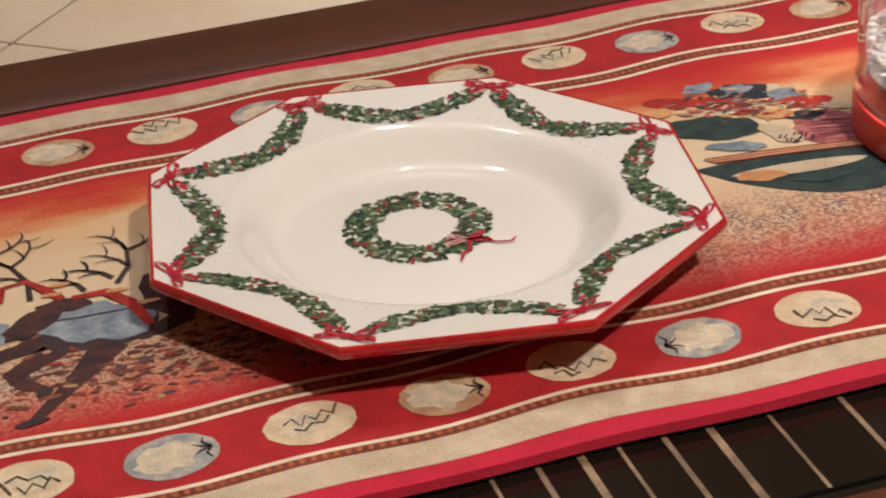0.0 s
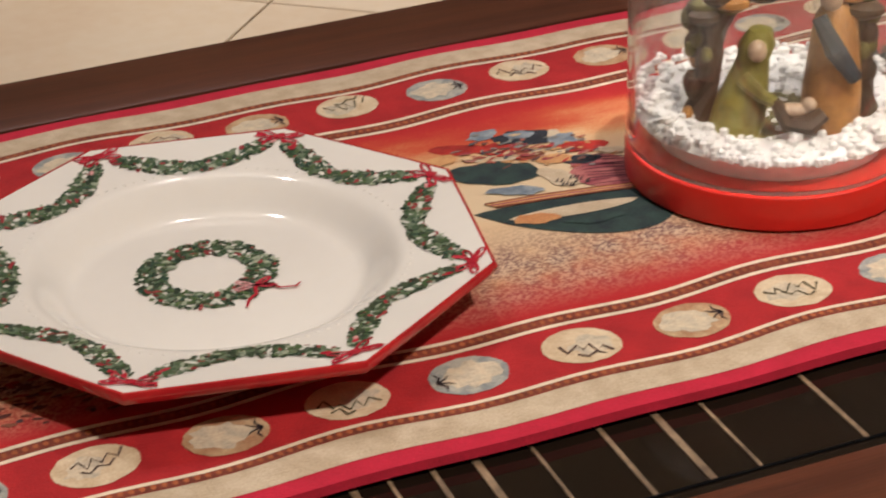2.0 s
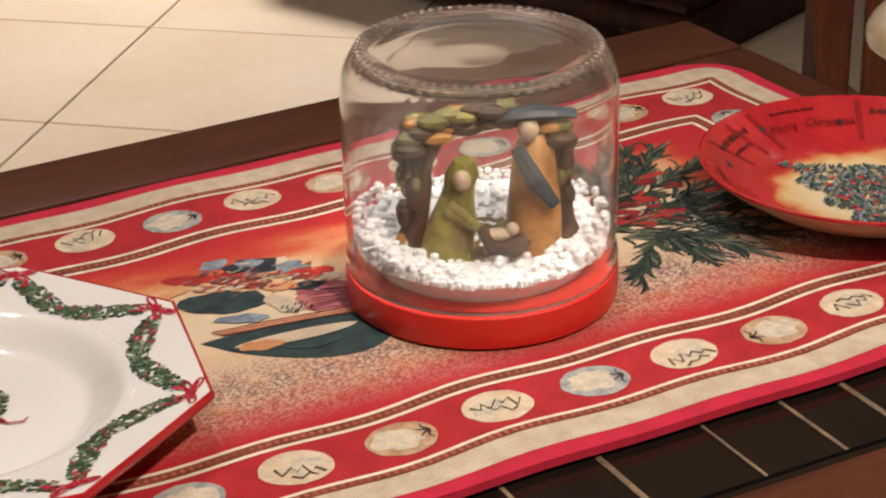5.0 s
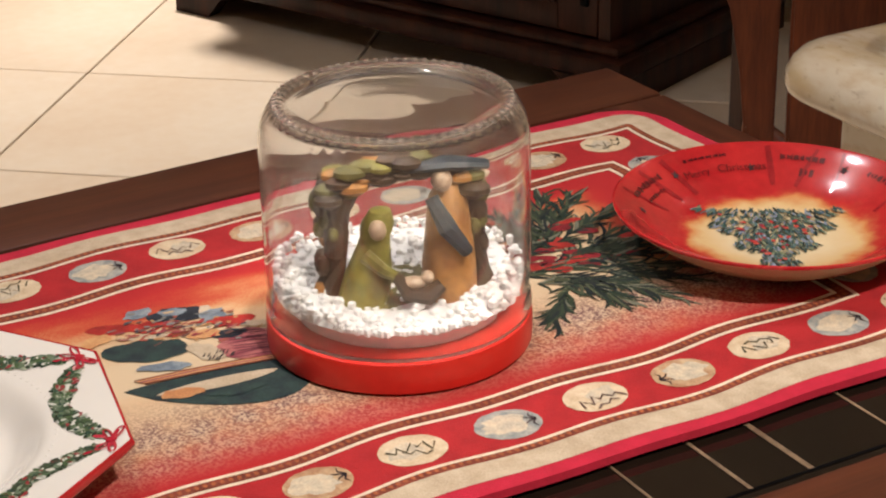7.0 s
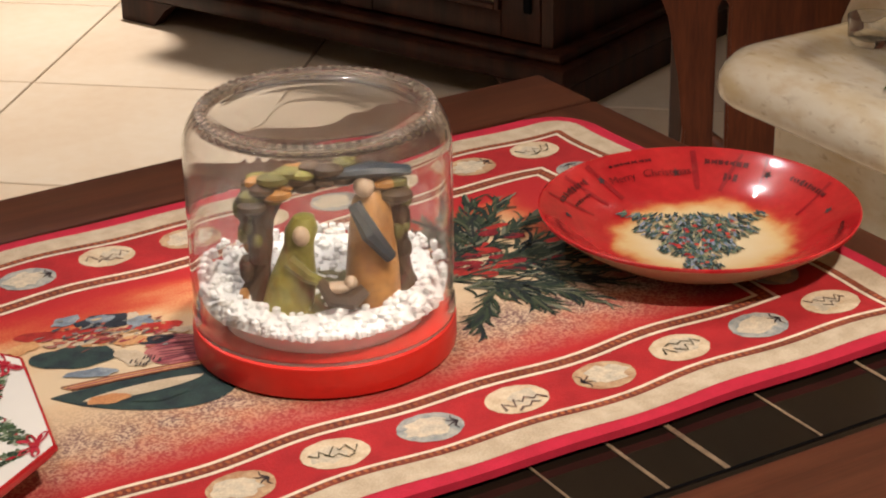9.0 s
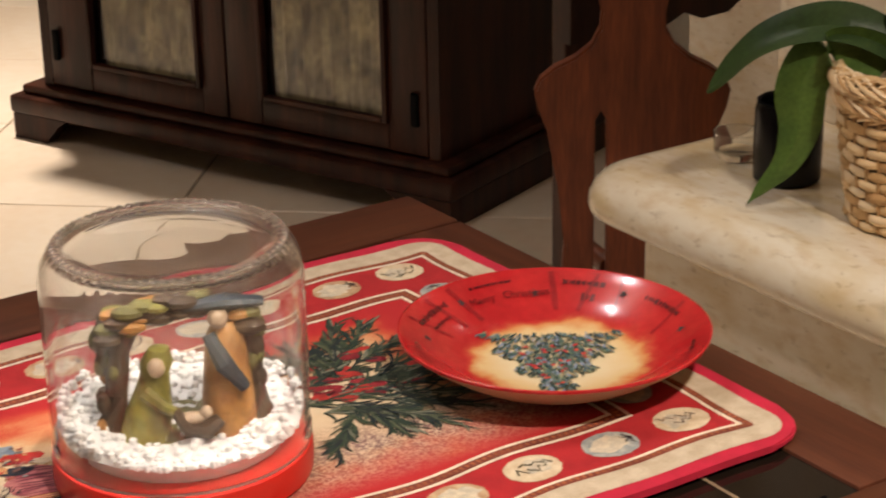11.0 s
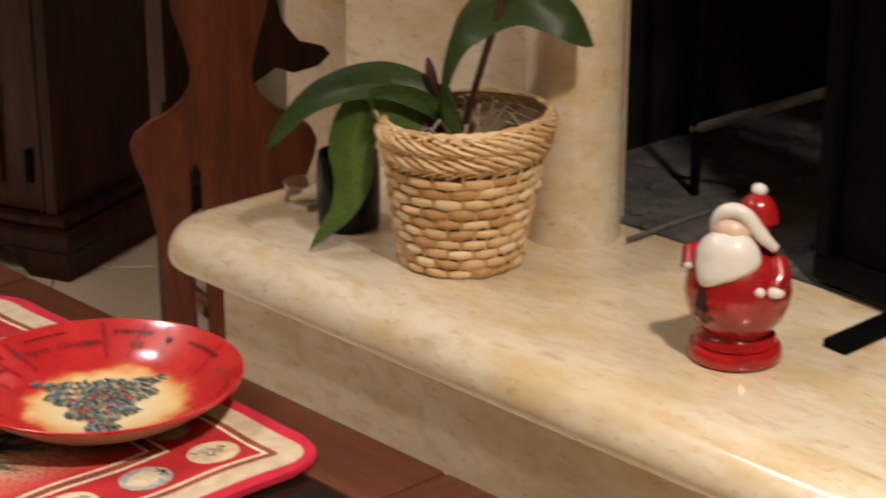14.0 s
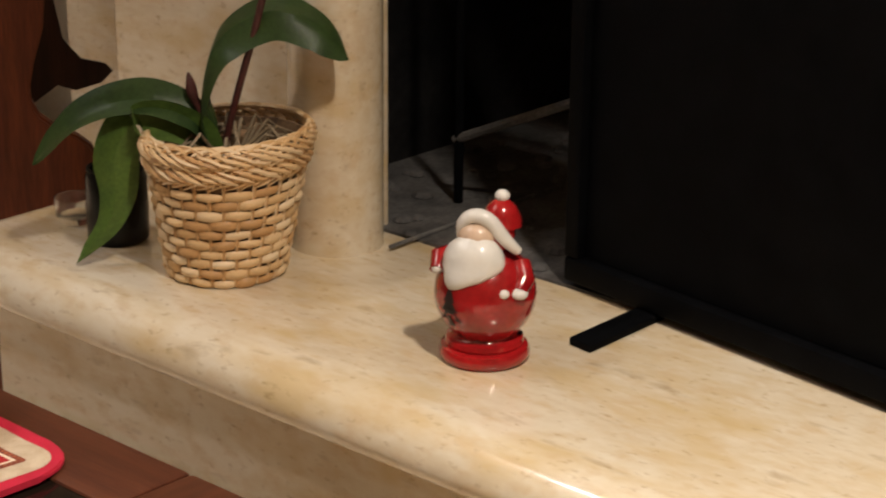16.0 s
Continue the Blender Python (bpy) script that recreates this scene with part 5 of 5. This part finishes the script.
for a, tilt, w in ((40, -0.5, 0.0030), (52, 0.2, 0.0045), (20, 0.3, 0.0022), (96, 0.5, 0.0050), (108, 0.7, 0.0040), (124, 0.8, 0.0025), (-12, 0.2, 0.0030), (165, -0.3, 0.0020)):
    pts = [((0.068 + 0.0065 * k) * math.cos(radians(a) + 0.05 * tilt * k), (0.068 + 0.0065 * k) * math.sin(radians(a) + 0.05 * tilt * k)) for k in range(5)]
    part("painted_stripe", ribbon(bmesh.new(), pts, [w * rnd.uniform(0.6, 1.1) for q in pts], lambda x, y: red_z(x, y, 0.0004)), STRIPE, rp)
for word, around in (("Merry", 89.5), ("Christmas", 66.5)):
    words = bpy.data.curves.new("lettering", "FONT")
    words.body, words.size, words.align_x, words.align_y = word, 0.0078, "CENTER", "CENTER"
    words.materials.append(INK)
    txt = new("lettering", words)
    txt.parent = rp
    ta = radians(around)
    txt.matrix_basis = Matrix.Translation((0.079 * math.cos(ta), 0.079 * math.sin(ta), red_z(0.079, 0, 0.0020))) @ Matrix.Rotation(ta - math.pi / 2, 4, "Z") @ Matrix.Rotation(radians(31), 4, "X")

# ---- basket with orchid ----
pot = thing("orchid_basket", "woven wicker basket planter with a leafy orchid on the hearth", "planter", pose(1.048, 0.141, SLAB) @ Matrix.Scale(1.046, 4))


def br(z):
    return 0.053 + (0.0745 - 0.053) * z / 0.14


bm = lathe([(0, 0.001), (br(0) - 0.003, 0.001), (br(0.13) - 0.004, 0.13), (br(0.13) - 0.0065, 0.13), (br(0.10) - 0.006, 0.10), (0, 0.10)], 48)
part("liner", bm, mat("liner_tan", (0.34, 0.21, 0.11), 0.8, fine=200, spread=0.3), pot, "brown lining", smooth=True)
bm = bmesh.new()
NP, ROWS_W = 16, 10


def pad(bm, a, z, w, h, out, slant=0.0):
    """One visible bulge of a woven strand."""
    n, m = 6, 5
    grid = []
    for i in range(n + 1):
        u = i / n * 2 - 1
        row = []
        for j in range(m):
            v = j / (m - 1) * 2 - 1
            thick = (1 - u * u) ** 0.5 if abs(u) < 1 else 0
            zz = z + v * h * (0.55 + 0.45 * thick) + slant * u
            r = br(max(0, zz)) + out * (thick * (1 - 0.75 * v * v)) - 0.0012
            aa = a + u * w
            row.append(bm.verts.new((r * math.cos(aa), r * math.sin(aa), zz)))
        grid.append(row)
    for i in range(n):
        for j in range(m - 1):
            bm.faces.new((grid[i][j], grid[i + 1][j], grid[i + 1][j + 1], grid[i][j + 1]))


for row in range(ROWS_W):
    z = 0.005 + 0.0099 * row
    for k in range(NP):
        a = 2 * math.pi * (k + 0.5 * (row % 2)) / NP + rnd.uniform(-0.015, 0.015)
        pad(bm, a, z + rnd.uniform(-0.0006, 0.0006), math.pi / NP * rnd.uniform(0.92, 1.08), 0.0050 * rnd.uniform(0.82, 1.10), 0.0036 * rnd.uniform(0.75, 1.25), rnd.uniform(-0.0008, 0.0008))
part("weave", bm, WICKER, pot, "pale woven willow strands", smooth=True)
for k in range(NP * 2):
    a = 2 * math.pi * k / (NP * 2)
    part("stake", tube([((br(z) - 0.0015) * math.cos(a), (br(z) - 0.0015) * math.sin(a), z) for z in (0.002, 0.05, 0.10, 0.132)], 0.0019, 6), WICKER, pot, smooth=True)
bm = bmesh.new()
for k in range(34):
    a = 2 * math.pi * k / 34
    for s, z0, z1, o in ((1, 0.101, 0.121, 0.0025), (-1, 0.104, 0.124, 0.0045), (1, 0.116, 0.136, 0.0035), (-1, 0.119, 0.138, 0.005)):
        pts = []
        for i in range(7):
            f = i / 6
            aa = a + s * (f - 0.5) * 0.62
            z = z0 + (z1 - z0) * f
            r = br(z) + o * math.sin(math.pi * f) - 0.001
            pts.append((r * math.cos(aa), r * math.sin(aa), z + rnd.uniform(-0.0008, 0.0008)))
        tube(pts, [q * rnd.uniform(0.75, 1.1) for q in (0.0012, 0.0020, 0.0025, 0.0026, 0.0025, 0.0020, 0.0012)], 6, bm)
for k in range(30):
    a = 2 * math.pi * k / 30
    pts = []
    for i in range(6):
        f = i / 5
        aa = a + f * 0.55
        r = br(0.14) + 0.001 - 0.006 * math.sin(math.pi * f)
        pts.append((r * math.cos(aa), r * math.sin(aa), 0.1365 + 0.0042 * math.sin(math.pi * f) + rnd.uniform(-0.0006, 0.0006)))
    tube(pts, [0.0014, 0.0024, 0.0026, 0.0026, 0.0024, 0.0014], 6, bm)
part("braided_rim", bm, WICKER, pot, "plaited willow rim", smooth=True)
bm = bmesh.new()
for k in range(120):
    r, a = 0.058 * math.sqrt(rnd.random()), rnd.uniform(0, 6.28)
    ball(bm, (r * math.cos(a), r * math.sin(a), 0.109 + rnd.uniform(0, 0.010)), rnd.uniform(0.005, 0.010), (1, rnd.uniform(0.5, 1), rnd.uniform(0.4, 0.7)), 3)
tagged(part("bark_chips", bm, BARK, pot, "orchid bark"), kind="stuff")
ROOT = mat("root_grey", (0.34, 0.26, 0.16), 0.7, fine=300, spread=0.2)
for k in range(26):
    a = rnd.uniform(0, 6.28)
    r0, r1 = rnd.uniform(0.005, 0.02), rnd.uniform(0.045, 0.066)
    b = a + rnd.uniform(-0.8, 0.8)
    part("root", tube([(r0 * math.cos(a), r0 * math.sin(a), 0.112), ((r0 + r1) / 2 * math.cos((a + b) / 2), (r0 + r1) / 2 * math.sin((a + b) / 2), 0.125 + rnd.uniform(0, 0.02)), (r1 * math.cos(b), r1 * math.sin(b), 0.116 + rnd.uniform(0, 0.015))], [0.0018, 0.0017, 0.001], 6), ROOT, pot, smooth=True)


# the basket leans a little and its rim has sagged on one side
for ob in pot.children:
    for v in ob.data.vertices:
        f, u = v.co.z / 0.14, 0.7 * (v.co.x - v.co.y)
        v.co.x, v.co.y, v.co.z = v.co.x + 0.0035 * f, v.co.y - 0.0035 * f, v.co.z + f * (0.05 * u - 0.0085)


def curve_pts(pts, n):
    """A smooth line through the given places."""
    p = [Vector(q) for q in pts]
    p = [2 * p[0] - p[1]] + p + [2 * p[-1] - p[-2]]
    out = []
    for i in range(1, len(p) - 2):
        for k in range(n):
            t = k / n
            a, b, c, d = p[i - 1], p[i], p[i + 1], p[i + 2]
            out.append(0.5 * (2 * b + (c - a) * t + (2 * a - 5 * b + 4 * c - d) * t * t + (3 * b - 3 * c + d - a) * t ** 3))
    return out + [p[-2]]


def leaf(pts, width, side, fold=0.25, thin=0.0):
    line = curve_pts(pts, 9)
    n = len(line)
    bm = bmesh.new()
    side = Vector(side).normalized()
    tops, lows = [], []
    for i, p in enumerate(line):
        f = i / (n - 1)
        t = (line[min(i + 1, n - 1)] - line[max(i - 1, 0)]).normalized()
        s = (side - t * side.dot(t)).normalized()
        up = s.cross(t)
        w = width * (0.30 + 0.70 * math.sin(math.pi * min(1.0, 0.12 + 0.80 * f)) ** 0.8) * (1 if f < 0.9 else max(0.06, ((1 - f) / 0.1) ** 0.5))
        w *= 1 - thin * max(0.0, (f - 0.55) / 0.45)
        row_t, row_l = [], []
        for j in range(7):
            v = j / 3 - 1
            q = p + s * (v * w / 2) + up * (fold * abs(v) * w / 2 + 0.0008 * math.sin(9 * f + 4 * v))
            row_t.append(bm.verts.new(q))
            row_l.append(bm.verts.new(q - up * 0.0013 * (1.05 - abs(v))))
        tops.append(row_t)
        lows.append(row_l)
    for i in range(n - 1):
        for j in range(6):
            bm.faces.new((tops[i][j], tops[i][j + 1], tops[i + 1][j + 1], tops[i + 1][j]))
            bm.faces.new((lows[i][j], lows[i + 1][j], lows[i + 1][j + 1], lows[i][j + 1]))
    bmesh.ops.recalc_face_normals(bm, faces=bm.faces[:])
    return bm


O = Vector((0.99, 0.137, SLAB))
TURN_LEAF = Matrix(((0.9992, 0.0359, -0.0214), (-0.0353, 0.9991, 0.0258), (0.0224, -0.0250, 0.9994)))


def loc(*pts):
    return [tuple(TURN_LEAF @ (Vector(p) - O)) for p in pts]


VIEW = Vector((0.75, 0.65, -0.25))
part("leaf", leaf(loc((0.985, 0.140, 0.515), (0.974, 0.154, 0.543), (0.946, 0.186, 0.558), (0.910, 0.226, 0.543), (0.880, 0.261, 0.499)), 0.036, (0.55, 0.45, 0.75), 0.30), LEAF, pot, smooth=True)
part("leaf", leaf(loc((0.985, 0.140, 0.510), (0.977, 0.148, 0.529), (0.956, 0.169, 0.541), (0.936, 0.189, 0.535), (0.925, 0.200, 0.508), (0.924, 0.201, 0.473), (0.917, 0.208, 0.445), (0.904, 0.221, 0.424), (0.895, 0.230, 0.409)), 0.041, (0.62, -0.70, 0.45), 0.35, 0.88), LEAF_LIT, pot, smooth=True)
part("leaf", leaf(loc((0.984, 0.142, 0.515), (0.982, 0.146, 0.555), (0.998, 0.137, 0.606), (1.026, 0.100, 0.632), (1.050, 0.068, 0.618), (1.066, 0.048, 0.590)), 0.050, (0.6, 0.5, 0.75), 0.30), LEAF, pot, smooth=True)
part("flower_stem", tube(curve_pts(loc((0.993, 0.136, 0.505), (1.003, 0.123, 0.56), (1.016, 0.104, 0.63), (1.030, 0.085, 0.72), (1.04, 0.07, 0.84)), 6), 0.0032, 10), STEM, pot, "thin purple-brown flower stem", smooth=True)
bm = tube(curve_pts(loc((0.985, 0.143, 0.53), (0.979, 0.152, 0.556), (0.977, 0.156, 0.580)), 5), [0.0015, 0.0017, 0.0019, 0.0022, 0.003, 0.0042, 0.0050, 0.0052, 0.0044, 0.003, 0.001][:11], 8)
part("young_shoot", bm, STEM, pot, smooth=True)

# ---- santa-like figurine: one plain mesh ----
fig = thing("ceramic_figurine", "glossy red ceramic figurine with white beard and bobble hat", "figurine", pose(1.051, -0.174, SLAB, 0, 0, 203) @ Matrix.Scale(1.06, 4))
FIG = [mat("figurine_red_glaze", (0.40, 0.013, 0.015), 0.16, scale=45, fine=240, second=(0.27, 0.008, 0.010), spread=0.12, coat=0.6), BEARD, SKIN, mat("cutout_shade", (0.02, 0.006, 0.005), 0.6, fine=300, spread=0.1)]
pieces = []
shape(lathe([(0, 0), (0.033, 0), (0.0358, 0.003), (0.0362, 0.007), (0.0345, 0.0115), (0.0305, 0.0128), (0.0315, 0.0150), (0.0305, 0.0185), (0.0265, 0.0205), (0.0255, 0.0225), (0.0290, 0.0270), (0.0345, 0.034), (0.0392, 0.045), (0.0405, 0.055), (0.0388, 0.066), (0.0335, 0.077), (0.0245, 0.086), (0.014, 0.092), (0, 0.094)], 48), 0)
bm = bmesh.new()
ball(bm, (0.000, 0.005, 0.104), 0.0180, (1, 1, 1.0), 12)
shape(bm, 0)
shape(lathe([(0.0160, 0.110), (0.0150, 0.118), (0.0110, 0.1255), (0.006, 0.130), (0, 0.1315)], 24, at=(-0.004, 0.011, 0)), 0)
bm = bmesh.new()
ball(bm, (-0.005, 0.011, 0.1330), 0.0060, (1, 1, 0.85), 8)
ball(bm, (0.020, 0.0330, 0.064), 0.0066, (1.0, 1.15, 0.72), 8)
ball(bm, (0.029, 0.0240, 0.0655), 0.0042, (1.0, 1.0, 0.9), 7)
ball(bm, (0.018, -0.0335, 0.076), 0.0048, (1.0, 1.0, 0.9), 7)
shape(bm, 1)
# beard
bm = bmesh.new()
ball(bm, (0.0200, -0.003, 0.0860), 0.0230, (0.76, 1.07, 0.95), 16)
for v in bm.verts:
    f = max(0.0, min(1.0, (0.0860 - v.co.z) / 0.0210))
    v.co.y = -0.003 + (v.co.y + 0.003) * (1 - 0.45 * f ** 2) - 0.014 * f * f
    v.co.x += 0.009 * f
    v.co += 0.0009 * noise.noise_vector(v.co * 160)
shape(bm, 1)
# hat brim, drooping to one side, then face
brim = curve_pts([(0.0125, -0.0155, 0.103), (0.0150, -0.0140, 0.113), (0.0160, -0.0085, 0.1195), (0.0160, -0.0005, 0.1215), (0.0150, 0.0080, 0.1175), (0.0130, 0.0150, 0.1085), (0.0095, 0.0215, 0.1000), (0.0045, 0.0275, 0.0925)], 4)
shape(tube(brim, [0.0032 + 0.0030 * math.sin(math.pi * min(1.0, 0.08 + 0.9 * k / (len(brim) - 1))) ** 0.7 for k in range(len(brim))], 12), 1)
bm = bmesh.new()
ball(bm, (0.0135, -0.003, 0.1045), 0.0150, (0.92, 1.0, 0.85), 10)
ball(bm, (0.0262, -0.003, 0.1030), 0.0026, (1, 1.1, 0.9), 6)
shape(bm, 2)
for side in (1, -1):
    dz = 0.010 if side < 0 else 0
    shape(tube([(0.002, 0.028 * side, 0.082), (0.010, 0.0345 * side, 0.072 + dz), (0.019, 0.0335 * side, 0.065 + dz)], [0.0085, 0.0085, 0.0062], 10), 0)
# flat dark faces paint the shade inside the tree-shaped cut-out
bm = bmesh.new()
for zc, w in ((0.0565, 0.0055), (0.0485, 0.0080), (0.0405, 0.0105), (0.0355, 0.0035)):
    ring = []
    for u, v in ((-w, 0), (w, 0), (0.25 * w, 0.010), (-0.25 * w, 0.010)):
        q = -0.45 + u / 0.039
        z = zc + v
        r = float(np.interp(z, [0.027, 0.034, 0.045, 0.055, 0.066], [0.029, 0.0345, 0.0392, 0.0405, 0.0388])) + 0.0011
        ring.append(bm.verts.new((r * math.cos(q), r * math.sin(q), z)))
    bm.faces.new(ring)
shape(bm, 3)
full = bmesh.new()
for one in pieces:
    join(full, one)
part("figure", full, FIG, fig, smooth=True)

# ---- black cup and small glass ----
cup = thing("black_cup", "small glossy black cup standing on the marble hearth", "cup", pose(1.034, 0.280, SLAB) @ Matrix.Scale(1.046, 4))
part("body", lathe([(0, 0), (0.026, 0), (0.0285, 0.003), (0.0290, 0.03), (0.0285, 0.062), (0.0265, 0.0685), (0.0245, 0.0695), (0.0235, 0.066), (0.0240, 0.02), (0, 0.012)], 48), mat("black_glaze", (0.004, 0.004, 0.005), 0.22, fine=200, spread=0.1, spec=0.3), cup, smooth=True)
part("rim", lathe([(0.0268, 0.0685), (0.0272, 0.0700), (0.0255, 0.0712), (0.0240, 0.0700), (0.0243, 0.0685), (0.0268, 0.0685)], 48), BLACK, cup, smooth=True)
tea = thing("tealight_glass", "small clear glass tealight holder on the hearth", "candle holder", pose(1.040, 0.352, SLAB) @ Matrix.Scale(1.046, 4))
part("bowl", lathe([(0, 0), (0.016, 0), (0.020, 0.006), (0.021, 0.024), (0.0195, 0.024), (0.0185, 0.008), (0, 0.004)], 40), JAR, tea, smooth=True)

# ---- floor tiles, laid diagonally ----
T, ta = 0.384, radians(48.6)
ux, uy = Vector((math.cos(ta), math.sin(ta))), Vector((-math.sin(ta), math.cos(ta)))
tile_mesh = None
for i in range(-16, 14):
    for j in range(-14, 14):
        c = Vector((0.765, 1.803)) + (i + 0.5) * T * ux + (j + 0.5) * T * uy
        if not (-2.95 < c.x < 1.72 and -2.95 < c.y < 3.55):
            continue
        if tile_mesh is None:
            ob = part("tile", box(-T / 2 + 0.002, T / 2 - 0.002, -T / 2 + 0.002, T / 2 - 0.002, -0.006, 0.0, 0.0012, 1), TILE, floor)
            tile_mesh = ob.data
        else:
            ob = new("tile", tile_mesh)
            ob.parent = floor
        ob.matrix_basis = Matrix.Translation((c.x, c.y, 0)) @ Matrix.Rotation(ta, 4, "Z")
